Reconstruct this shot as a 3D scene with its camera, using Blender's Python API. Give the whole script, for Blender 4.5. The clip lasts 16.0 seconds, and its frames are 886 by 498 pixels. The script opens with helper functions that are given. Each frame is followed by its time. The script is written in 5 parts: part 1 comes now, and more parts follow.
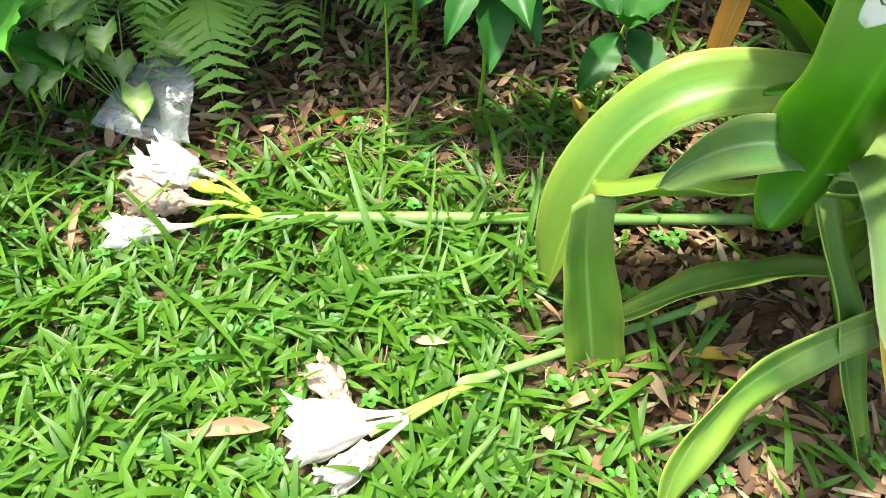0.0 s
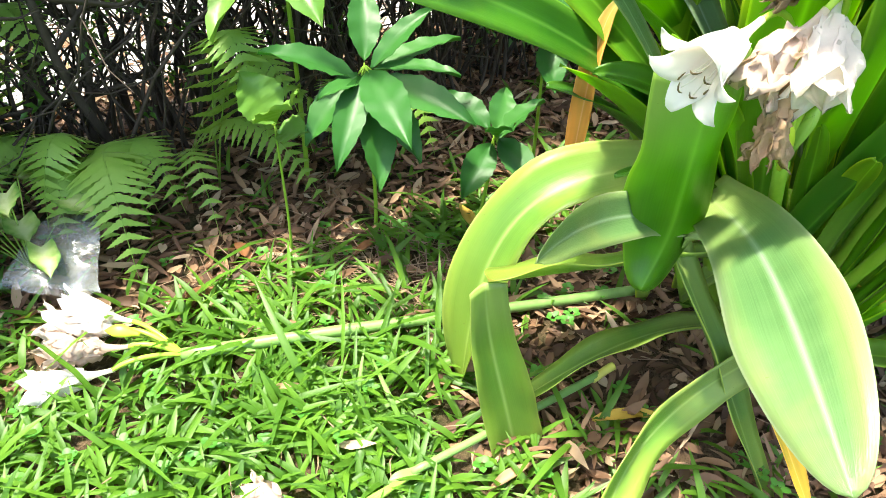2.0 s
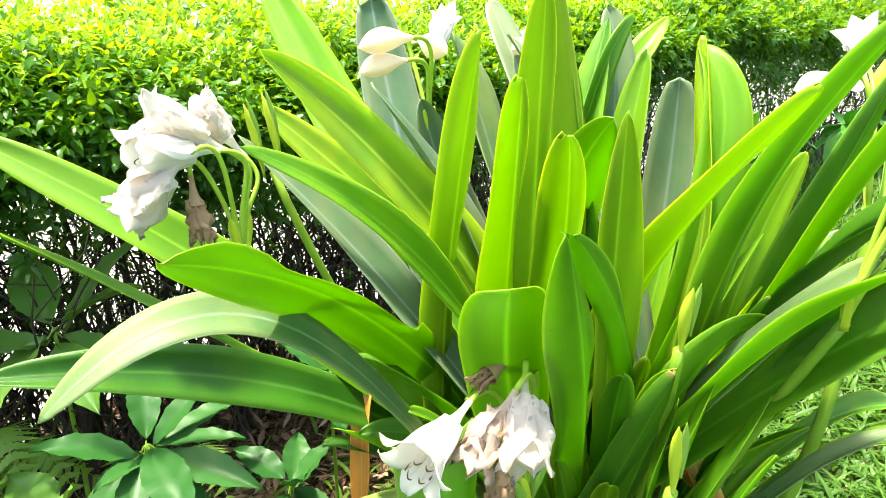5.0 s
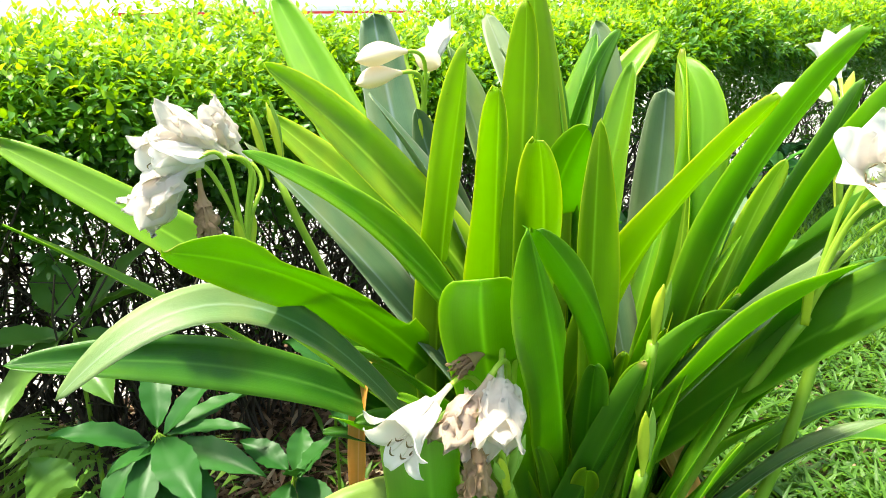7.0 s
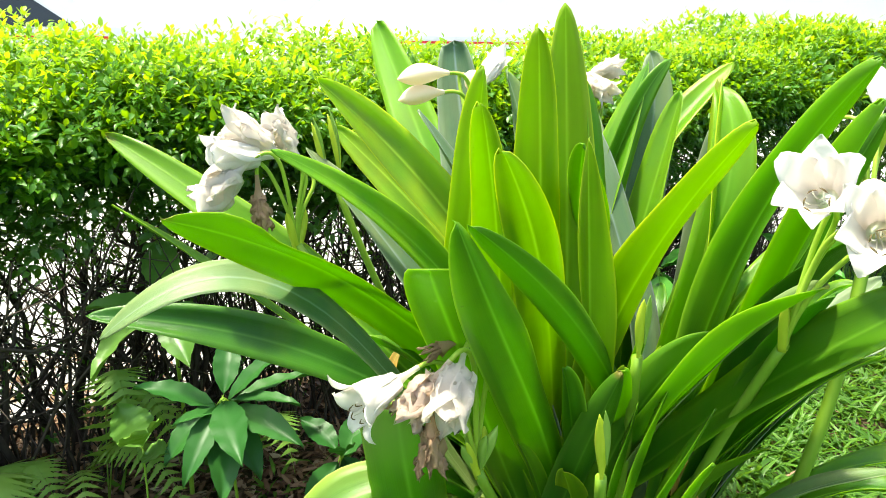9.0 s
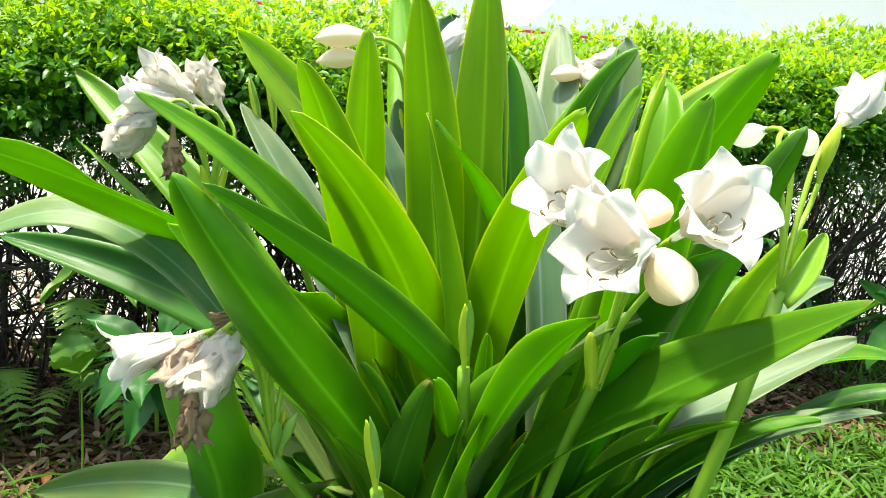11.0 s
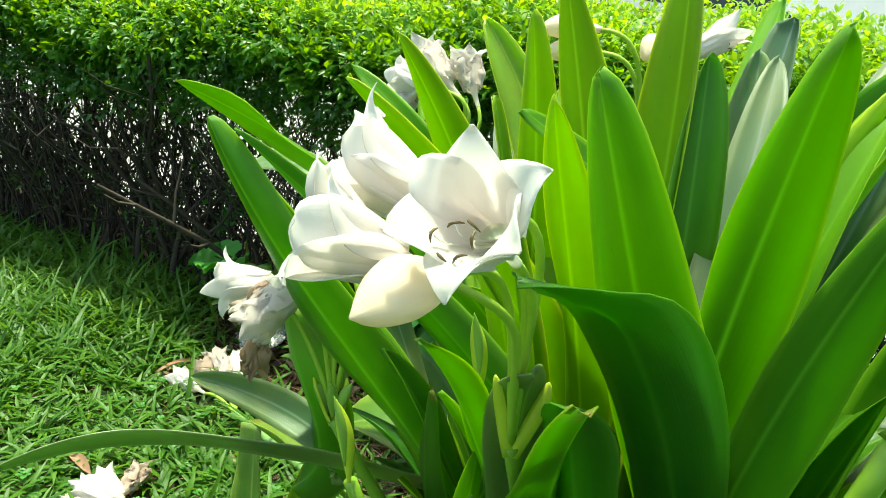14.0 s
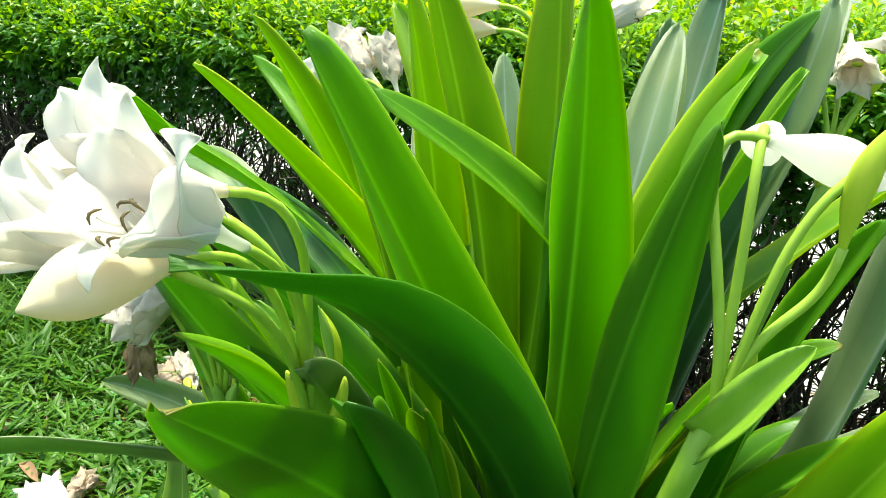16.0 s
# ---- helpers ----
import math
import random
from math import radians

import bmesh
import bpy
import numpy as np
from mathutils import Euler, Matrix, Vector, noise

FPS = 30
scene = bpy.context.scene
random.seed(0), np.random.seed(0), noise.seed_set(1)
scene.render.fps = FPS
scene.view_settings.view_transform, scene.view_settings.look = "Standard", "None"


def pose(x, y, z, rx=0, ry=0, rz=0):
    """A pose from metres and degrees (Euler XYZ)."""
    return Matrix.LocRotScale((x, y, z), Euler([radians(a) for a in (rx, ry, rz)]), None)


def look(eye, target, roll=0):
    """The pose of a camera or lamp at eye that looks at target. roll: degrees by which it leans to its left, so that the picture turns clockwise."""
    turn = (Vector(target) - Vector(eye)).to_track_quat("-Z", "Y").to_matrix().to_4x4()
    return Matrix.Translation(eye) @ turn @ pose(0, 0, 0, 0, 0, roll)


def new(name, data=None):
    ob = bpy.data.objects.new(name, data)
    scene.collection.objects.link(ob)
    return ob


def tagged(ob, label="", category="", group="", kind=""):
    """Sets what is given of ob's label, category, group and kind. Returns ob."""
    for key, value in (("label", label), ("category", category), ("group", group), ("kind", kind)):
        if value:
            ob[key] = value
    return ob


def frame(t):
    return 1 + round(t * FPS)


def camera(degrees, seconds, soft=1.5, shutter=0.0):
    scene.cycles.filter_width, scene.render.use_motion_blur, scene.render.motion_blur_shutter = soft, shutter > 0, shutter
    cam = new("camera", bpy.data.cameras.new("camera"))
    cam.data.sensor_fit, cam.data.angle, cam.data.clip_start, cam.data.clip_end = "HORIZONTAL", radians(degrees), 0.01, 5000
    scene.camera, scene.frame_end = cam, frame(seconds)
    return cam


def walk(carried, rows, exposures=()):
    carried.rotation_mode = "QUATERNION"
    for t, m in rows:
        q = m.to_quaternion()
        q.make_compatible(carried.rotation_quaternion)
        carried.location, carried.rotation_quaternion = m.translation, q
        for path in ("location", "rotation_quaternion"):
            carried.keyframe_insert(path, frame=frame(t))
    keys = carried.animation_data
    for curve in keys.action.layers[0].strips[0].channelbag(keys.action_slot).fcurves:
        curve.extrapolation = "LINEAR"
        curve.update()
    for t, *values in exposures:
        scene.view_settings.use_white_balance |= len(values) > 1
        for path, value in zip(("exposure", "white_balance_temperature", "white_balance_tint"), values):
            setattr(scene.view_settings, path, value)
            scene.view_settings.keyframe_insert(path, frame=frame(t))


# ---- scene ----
cam = camera(60.5, 16.0, soft=0.9)
EXPOSURES = [(0, 1.78, 6750, 0), (1.5, 1.95, 6750, 3), (2.5, 2.35, 6900, 7), (3.5, 2.42, 7050, 8), (5, 1.98, 6950, 5), (7.5, 1.6, 6950, -1), (9, 1.58, 6950, -1), (11.5, 1.32, 6900, -7), (12.5, 1.36, 6850, -10), (14, 1.14, 6850, -13), (15.5, 1.16, 6850, -13), (16, 1.24, 6850, -12)]
PATH = [
    (0, (0.008, 0.047, 1.232), (0.053, 1.374, -0.264), 3.7),
    (0.5, (-0.003, 0.03, 1.234), (0.064, 1.387, -0.234), 3.8),
    (1, (-0.018, 0.0, 1.255), (0.05, 1.412, -0.16), 2.4),
    (1.5, (-0.032, -0.037, 1.264), (0.147, 1.433, -0.08), 2.1),
    (2, (0.005, -0.063, 1.285), (0.293, 1.467, 0.03), 1.6),
    (2.5, (0.042, -0.105, 1.319), (0.42, 1.49, 0.173), 1.0),
    (3, (0.062, -0.115, 1.359), (0.546, 1.556, 0.373), 0.9),
    (3.5, (0.085, -0.105, 1.402), (0.618, 1.617, 0.535), -0.4),
    (4, (0.095, -0.102, 1.436), (0.701, 1.646, 0.677), 0.3),
    (4.5, (0.12, -0.095, 1.463), (0.808, 1.653, 0.778), -0.5),
    (5, (0.127, -0.113, 1.48), (0.897, 1.625, 0.858), -0.6),
    (7.5, (0.146, -0.279, 1.485), (0.84, 1.506, 0.906), -0.8),
    (8, (0.187, -0.355, 1.464), (0.716, 1.491, 0.908), 1.6),
    (8.5, (0.274, -0.446, 1.47), (0.648, 1.444, 0.933), 0.9),
    (9, (0.398, -0.461, 1.469), (0.718, 1.445, 0.955), 0.5),
    (9.2, (0.47, -0.475, 1.461), (0.738, 1.436, 0.935), 2.7),
    (11.3, (1.126, -0.349, 1.441), (0.831, 1.546, 0.875), 6.1),
    (11.5, (1.196, -0.343, 1.443), (0.764, 1.516, 0.844), 6.5),
    (12, (1.361, -0.317, 1.439), (0.661, 1.452, 0.824), 5.3),
    (12.5, (1.451, -0.218, 1.421), (0.661, 1.514, 0.806), 7.3),
    (13, (1.52, -0.108, 1.434), (0.531, 1.515, 0.81), 6.6),
    (13.5, (1.599, -0.007, 1.434), (0.541, 1.576, 0.821), 8.8),
    (14, (1.658, 0.076, 1.439), (0.298, 1.399, 0.806), 7.4),
    (14.5, (1.679, 0.125, 1.439), (0.278, 1.403, 0.801), 6.5),
    (15, (1.702, 0.151, 1.441), (0.315, 1.454, 0.824), 6.5),
    (15.5, (1.753, 0.185, 1.442), (0.257, 1.357, 0.82), 4.6),
    (16, (1.786, 0.304, 1.431), (0.371, 1.561, 0.786), 4.6),
]
walk(cam, [(t, look(eye, target, roll)) for t, eye, target, roll in PATH], EXPOSURES)

# ---- world, sun, exposure ----
SUN_AZ, SUN_EL = 275.0, 78.0      # degrees: azimuth clockwise from +y, elevation
sun_way = Vector((math.sin(radians(SUN_AZ)) * math.cos(radians(SUN_EL)), math.cos(radians(SUN_AZ)) * math.cos(radians(SUN_EL)), math.sin(radians(SUN_EL))))
world = bpy.data.worlds.new("world")
scene.world = world
world.use_nodes = True
wn = world.node_tree
sky = wn.nodes.new("ShaderNodeTexSky")
sky.sky_type, sky.sun_disc = 'NISHITA', False
sky.sun_elevation, sky.sun_rotation = radians(SUN_EL), radians(SUN_AZ)
sky.dust_density, sky.ozone_density = 3.0, 0.6
wn.links.new(sky.outputs[0], wn.nodes["Background"].inputs[0])
wn.nodes["Background"].inputs[1].default_value = 0.15
sun = new("sun", bpy.data.lights.new("sun", 'SUN'))
sun.data.energy, sun.data.angle, sun.data.color = 3.4, radians(4.0), (1.0, 0.94, 0.84)
sun.matrix_world = look(sun_way * 20, (0, 0, 0))

# ---- materials ----


def mat(name):
    m = bpy.data.materials.new(name)
    m.use_nodes = True
    nt = m.node_tree
    nt.nodes.clear()
    return m, nt


def nd(nt, kind, **kw):
    n = nt.nodes.new(kind)
    for k, v in kw.items():
        n.inputs[k].default_value = v
    return n


def ramp(nt, fac, stops):
    r = nt.nodes.new("ShaderNodeValToRGB")
    el = r.color_ramp.elements
    el[0].position, el[0].color = stops[0][0], (*stops[0][1], 1)
    el[1].position, el[1].color = stops[-1][0], (*stops[-1][1], 1)
    for p, c in stops[1:-1]:
        e = el.new(p)
        e.color = (*c, 1)
    nt.links.new(fac, r.inputs[0])
    return r.outputs[0]


def mixc(nt, fac, a, b, how='MIX'):
    m = nt.nodes.new("ShaderNodeMix")
    m.data_type, m.blend_type = 'RGBA', how
    for sock, val in ((m.inputs[0], fac), (m.inputs[6], a), (m.inputs[7], b)):
        if hasattr(val, "is_output"):
            nt.links.new(val, sock)
        else:
            sock.default_value = val if isinstance(val, float) else (*val, 1)
    return m.outputs[2]


def noise_tex(nt, vec, scale, detail=4.0, rough=0.55):
    n = nd(nt, "ShaderNodeTexNoise", Scale=scale, Detail=detail, Roughness=rough)
    if vec is not None:
        nt.links.new(vec, n.inputs["Vector"])
    return n.outputs["Fac"]


def scaled(nt, vec, s):
    m = nt.nodes.new("ShaderNodeMapping")
    m.inputs["Scale"].default_value = s
    nt.links.new(vec, m.inputs[0])
    return m.outputs[0]


def math_node(nt, op, a, b=0.0, c=0.0):
    m = nt.nodes.new("ShaderNodeMath")
    m.operation = op
    for sock, val in zip(m.inputs, (a, b, c)):
        if hasattr(val, "is_output"):
            nt.links.new(val, sock)
        else:
            sock.default_value = val
    return m.outputs[0]


def surface(nt, colour, rough=0.5, passes=0.0, glow_colour=None, spec=0.5, height=None, bump=0.2, dist=0.002, sheen=0.0, coat=0.0):
    """Principled, mixed with light that shines into thin tissue."""
    p = nd(nt, "ShaderNodeBsdfPrincipled", Roughness=rough if isinstance(rough, float) else 0.5)
    p.inputs["Specular IOR Level"].default_value = spec
    p.inputs["Coat Weight"].default_value = coat
    p.inputs["Coat Roughness"].default_value = 0.3
    if not isinstance(rough, float):
        nt.links.new(rough, p.inputs["Roughness"])
    if hasattr(colour, "is_output"):
        nt.links.new(colour, p.inputs["Base Color"])
    else:
        p.inputs["Base Color"].default_value = (*colour, 1)
    out = nt.nodes.new("ShaderNodeOutputMaterial")
    if height is not None:
        b = nd(nt, "ShaderNodeBump", Strength=bump, Distance=dist)
        nt.links.new(height, b.inputs["Height"])
        nt.links.new(b.outputs[0], p.inputs["Normal"])
    shader = p.outputs[0]
    if passes > 0:
        tr = nt.nodes.new("ShaderNodeBsdfTranslucent")
        tc = glow_colour if glow_colour is not None else colour
        if hasattr(tc, "is_output"):
            nt.links.new(tc, tr.inputs[0])
        else:
            tr.inputs[0].default_value = (*tc, 1)
        mx = nt.nodes.new("ShaderNodeMixShader")
        mx.inputs[0].default_value = passes
        nt.links.new(p.outputs[0], mx.inputs[1])
        nt.links.new(tr.outputs[0], mx.inputs[2])
        shader = mx.outputs[0]
    nt.links.new(shader, out.inputs[0])


def info_random(nt):
    return nt.nodes.new("ShaderNodeObjectInfo").outputs["Random"]


def island_random(nt):
    return nt.nodes.new("ShaderNodeNewGeometry").outputs["Random Per Island"]


def coords(nt, which="Object"):
    return nt.nodes.new("ShaderNodeTexCoord").outputs[which]


def strap_material(name, deep, light, glow, passes=0.42, rough=0.31, spec=0.5):
    """Lily strap leaf: pale midrib, fine lengthwise veins, mottling and a light margin; uv runs across and along."""
    m, nt = mat(name)
    uv = coords(nt, "UV")
    sep = nt.nodes.new("ShaderNodeSeparateXYZ")
    nt.links.new(uv, sep.inputs[0])
    across = math_node(nt, 'ABSOLUTE', math_node(nt, 'SUBTRACT', sep.outputs[0], 0.5))
    rib = math_node(nt, 'SMOOTH_MIN', math_node(nt, 'MULTIPLY', across, 21.0), 1.0, 0.4)
    veins = noise_tex(nt, scaled(nt, uv, (70, 1.2, 1)), 1.0, 3.0, 0.6)
    blot = noise_tex(nt, scaled(nt, coords(nt), (7, 7, 7)), 1.0, 5.0, 0.6)
    speckle = noise_tex(nt, scaled(nt, coords(nt), (25, 25, 25)), 1.0, 3.0, 0.6)
    rnd = info_random(nt)
    shifted = nt.nodes.new("ShaderNodeVectorMath")
    nt.links.new(uv, shifted.inputs[0])
    nt.links.new(math_node(nt, 'MULTIPLY', rnd, 37.0), shifted.inputs[1])
    bands = noise_tex(nt, scaled(nt, shifted.outputs[0], (1.3, 1.5, 1)), 1.0, 2.0, 0.5)
    base = mixc(nt, ramp(nt, blot, [(0.36, (0, 0, 0)), (0.64, (1, 1, 1))]), tuple(v * 0.8 for v in deep), tuple(v * 0.9 for v in light))
    base = mixc(nt, ramp(nt, bands, [(0.36, (0.5, 0.5, 0.5)), (0.6, (0, 0, 0))]), base, tuple(v * 0.75 for v in deep))
    base = mixc(nt, math_node(nt, 'MULTIPLY', rnd, 0.4), base, light)
    base = mixc(nt, math_node(nt, 'MULTIPLY', math_node(nt, 'SUBTRACT', veins, 0.35), 0.62), base, tuple(v * 1.7 for v in light))
    soft_rib = math_node(nt, 'ADD', math_node(nt, 'MULTIPLY', rib, 0.72), 0.28)
    ribc = mixc(nt, soft_rib, (min(1, light[0] * 2.2), min(1, light[1] * 1.5), light[2] * 3), base)
    edge = ramp(nt, across, [(0.36, (0, 0, 0)), (0.455, (0.14, 0.14, 0.14)), (0.474, (0.3, 0.3, 0.3)), (0.486, (0.95, 0.95, 0.95))])
    col = mixc(nt, edge, ribc, (min(1, light[0] * 2.8), min(1, light[1] * 1.75), light[2] * 4))
    # long yellowing streaks and a dry tip
    streak = noise_tex(nt, scaled(nt, coords(nt), (11, 11, 2.2)), 1.0, 3.0, 0.5)
    col = mixc(nt, ramp(nt, streak, [(0.50, (0, 0, 0)), (0.72, (0.42, 0.42, 0.42))]), col, (light[0] * 2.2, light[1] * 1.25, light[2]))
    outer = ramp(nt, math_node(nt, 'ADD', sep.outputs[1], math_node(nt, 'MULTIPLY', math_node(nt, 'SUBTRACT', bands, 0.5), 0.7)), [(0.55, (0, 0, 0)), (1.0, (0.6, 0.6, 0.6))])
    col = mixc(nt, math_node(nt, 'MULTIPLY', outer, rnd), col, (light[0] * 1.9, light[1] * 1.2, light[2]))
    # yellower margins in uneven patches
    marg = ramp(nt, math_node(nt, 'ADD', across, math_node(nt, 'MULTIPLY', math_node(nt, 'SUBTRACT', bands, 0.5), 0.75)), [(0.24, (0, 0, 0)), (0.52, (0.65, 0.65, 0.65))])
    col = mixc(nt, marg, col, (light[0] * 1.7, light[1] * 1.2, light[2]))
    # pale sheath at the foot
    sheath = ramp(nt, math_node(nt, 'ADD', sep.outputs[1], math_node(nt, 'MULTIPLY', math_node(nt, 'SUBTRACT', blot, 0.5), 0.12)), [(0.10, (0.75, 0.75, 0.75)), (0.38, (0, 0, 0))])
    col = mixc(nt, sheath, col, (0.36, 0.46, 0.13))
    dry = math_node(nt, 'ADD', sep.outputs[1], math_node(nt, 'MULTIPLY', math_node(nt, 'SUBTRACT', speckle, 0.5), 0.03))
    dry = ramp(nt, dry, [(0.982, (0, 0, 0)), (0.995, (0.8, 0.8, 0.8))])
    col = mixc(nt, math_node(nt, 'MULTIPLY', dry, math_node(nt, 'GREATER_THAN', rnd, 0.88)), col, (0.30, 0.22, 0.05))
    # small scars and specks
    speck = noise_tex(nt, scaled(nt, coords(nt), (90, 90, 90)), 1.0, 2.0, 0.5)
    col = mixc(nt, math_node(nt, 'MULTIPLY', math_node(nt, 'GREATER_THAN', speck, 0.76), 0.6), col, (0.12, 0.09, 0.03))
    gl = mixc(nt, ramp(nt, bands, [(0.35, (0, 0, 0)), (0.62, (1, 1, 1))]), tuple(v * 0.5 for v in glow), glow)
    gl = mixc(nt, edge, gl, (min(1, glow[0] * 1.7), glow[1] * 1.15, glow[2]))
    gl = mixc(nt, soft_rib, (min(1, glow[0] * 1.3), min(1, glow[1] * 1.2), glow[2] * 3), gl)
    surface(nt, col, rough, passes, gl, spec, math_node(nt, 'ADD', veins, math_node(nt, 'MULTIPLY', rib, 0.6)), 0.4, 0.0015)
    return m


leaf_mid = strap_material("strap_leaf_green", (0.048, 0.19, 0.011), (0.14, 0.38, 0.020), (0.37, 0.72, 0.020), 0.5)
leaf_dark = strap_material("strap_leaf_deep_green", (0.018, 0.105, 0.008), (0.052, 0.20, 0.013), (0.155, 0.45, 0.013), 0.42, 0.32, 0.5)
# darker copy of leaf_mid: shade of lower and inner leaves put into its colour
leaf_shade = strap_material("strap_leaf_shade_green", (0.028, 0.14, 0.009), (0.095, 0.29, 0.016), (0.285, 0.62, 0.016), 0.46)
leaf_grey = strap_material("strap_leaf_waxy", (0.075, 0.17, 0.085), (0.15, 0.27, 0.14), (0.26, 0.45, 0.10), 0.34, 0.42, 0.5)
leaf_pale = strap_material("strap_leaf_pale", (0.07, 0.175, 0.055), (0.145, 0.28, 0.095), (0.25, 0.46, 0.05), 0.34, 0.34, 0.5)
leaf_fade = strap_material("strap_leaf_fading", (0.085, 0.22, 0.030), (0.18, 0.36, 0.055), (0.34, 0.58, 0.042), 0.42, 0.38, 0.5)
leaf_lime = strap_material("strap_leaf_lime", (0.11, 0.29, 0.016), (0.245, 0.48, 0.027), (0.53, 0.82, 0.03), 0.52)
leaf_old = strap_material("strap_leaf_yellow", (0.45, 0.36, 0.03), (0.62, 0.50, 0.06), (0.7, 0.5, 0.04), 0.35, 0.5, 0.3)
leaf_orange = strap_material("strap_leaf_dead_orange", (0.66, 0.33, 0.05), (0.80, 0.48, 0.11), (0.88, 0.52, 0.09), 0.5, 0.6, 0.2)


def stem_material(name, a, b):
    m, nt = mat(name)
    c = coords(nt)
    n = noise_tex(nt, scaled(nt, c, (60, 60, 12)), 1.0, 4.0)
    surface(nt, mixc(nt, n, a, b), 0.4, 0.15, b, 0.45, n, 0.2, 0.001)
    return m


stem_green = stem_material("stem_green", (0.15, 0.32, 0.02), (0.32, 0.50, 0.05))
pedicel_mat = stem_material("pedicel_yellow_green", (0.20, 0.38, 0.04), (0.40, 0.58, 0.12))
spathe_mat = stem_material("spathe_lime", (0.42, 0.56, 0.02), (0.74, 0.80, 0.09))
stalklet_mat = stem_material("pedicel_lime", (0.30, 0.50, 0.035), (0.52, 0.68, 0.09))
cut_stalk_mat = stem_material("fallen_stalk", (0.13, 0.27, 0.06), (0.25, 0.42, 0.12))
cut_mat = stem_material("cut_stem_pith", (0.62, 0.62, 0.10), (0.75, 0.70, 0.18))


def petal_material(name, a, b, vein, passes=0.35, rough=0.5, wrinkle=0.3):
    m, nt = mat(name)
    uv = coords(nt, "UV")
    v = noise_tex(nt, scaled(nt, uv, (26, 1.4, 1)), 1.0, 3.0)
    n = noise_tex(nt, scaled(nt, coords(nt), (38, 38, 38)), 1.0, 5.0, 0.65)
    col = mixc(nt, n, a, b)
    col = mixc(nt, math_node(nt, 'MULTIPLY', v, 0.35), col, vein)
    surface(nt, col, rough, passes, a, 0.35, math_node(nt, 'ADD', v, n), wrinkle, 0.0015)
    return m


petal_white = petal_material("petal_white", (0.95, 0.915, 0.885), (0.93, 0.89, 0.85), (0.90, 0.86, 0.80), 0.6)
petal_bud = petal_material("petal_bud_cream", (0.92, 0.82, 0.68), (0.88, 0.73, 0.50), (0.82, 0.66, 0.36))
petal_wilt = petal_material("petal_wilted", (0.84, 0.73, 0.63), (0.66, 0.50, 0.40), (0.56, 0.41, 0.32), 0.58, 0.6, 0.8)
petal_fading = petal_material("petal_fading", (0.93, 0.885, 0.83), (0.90, 0.81, 0.74), (0.84, 0.71, 0.65), 0.68, 0.55, 0.7)
petal_brown = petal_material("petal_withered_brown", (0.58, 0.40, 0.25), (0.36, 0.20, 0.10), (0.44, 0.27, 0.15), 0.25, 0.7, 0.9)
tube_mat = petal_material("flower_tube", (0.86, 0.86, 0.76), (0.80, 0.82, 0.66), (0.80, 0.82, 0.62), 0.6)
filament_mat = petal_material("filament", (0.85, 0.83, 0.76), (0.8, 0.78, 0.68), (0.75, 0.72, 0.6))
anther_mat = stem_material("anther_brown", (0.08, 0.055, 0.02), (0.20, 0.14, 0.05))


def foliage_material(name, dark, light, glow, passes=0.4, rough=0.42, per_object=False, spec=0.5):
    m, nt = mat(name)
    r = info_random(nt) if per_object else island_random(nt)
    big = noise_tex(nt, scaled(nt, coords(nt), (5, 5, 5)), 1.0, 3.0)
    fine = noise_tex(nt, scaled(nt, coords(nt), (60, 60, 60)), 1.0, 3.0)
    f = math_node(nt, 'ADD', math_node(nt, 'MULTIPLY', r, 0.6), math_node(nt, 'MULTIPLY', big, 0.4))
    col = mixc(nt, f, dark, light)
    col = mixc(nt, math_node(nt, 'MULTIPLY', fine, 0.25), col, tuple(v * 0.6 for v in dark))
    surface(nt, col, rough, passes, mixc(nt, r, glow, tuple(v * 0.7 for v in glow)), spec, fine, 0.25, 0.001)
    return m


grass_mat = foliage_material("grass_blade", (0.016, 0.072, 0.008), (0.150, 0.320, 0.028), (0.25, 0.47, 0.026), 0.36, 0.46, spec=0.35)
hedge_leaf_mat = foliage_material("hedge_leaf", (0.03, 0.12, 0.008), (0.115, 0.32, 0.014), (0.34, 0.58, 0.008), 0.45, 0.38)
# darker copy of hedge_leaf: shade below the hedge's top put into the colour
hedge_shade_mat = foliage_material("hedge_shade_leaf", (0.016, 0.070, 0.009), (0.065, 0.190, 0.018), (0.17, 0.36, 0.014), 0.35, 0.4)
hedge_tip_mat = foliage_material("hedge_young_leaf", (0.17, 0.36, 0.02), (0.35, 0.56, 0.03), (0.60, 0.82, 0.02), 0.5, 0.42)
broad_leaf_mat = foliage_material("shrub_leaf", (0.025, 0.125, 0.022), (0.06, 0.21, 0.038), (0.12, 0.36, 0.03), 0.35, 0.45, True, 0.4)
broad_pale_mat = foliage_material("shrub_leaf_pale", (0.10, 0.26, 0.04), (0.20, 0.38, 0.07), (0.3, 0.5, 0.06), 0.4, 0.38, True)
broad_bright_mat = foliage_material("seedling_leaf_bright", (0.07, 0.30, 0.035), (0.14, 0.42, 0.06), (0.22, 0.56, 0.05), 0.4, 0.45, True)
fern_mat = foliage_material("fern_frond", (0.16, 0.34, 0.05), (0.30, 0.50, 0.09), (0.38, 0.58, 0.07), 0.42, 0.5)
weed_mat = foliage_material("weed_leaf", (0.05, 0.21, 0.025), (0.11, 0.33, 0.04), (0.2, 0.46, 0.03), 0.35, 0.5)


def bark_material(name, a, b):
    m, nt = mat(name)
    n = noise_tex(nt, scaled(nt, coords(nt), (40, 40, 14)), 1.0, 6.0, 0.65)
    surface(nt, mixc(nt, n, a, b), 0.85, 0.0, None, 0.2, n, 0.6, 0.004)
    return m


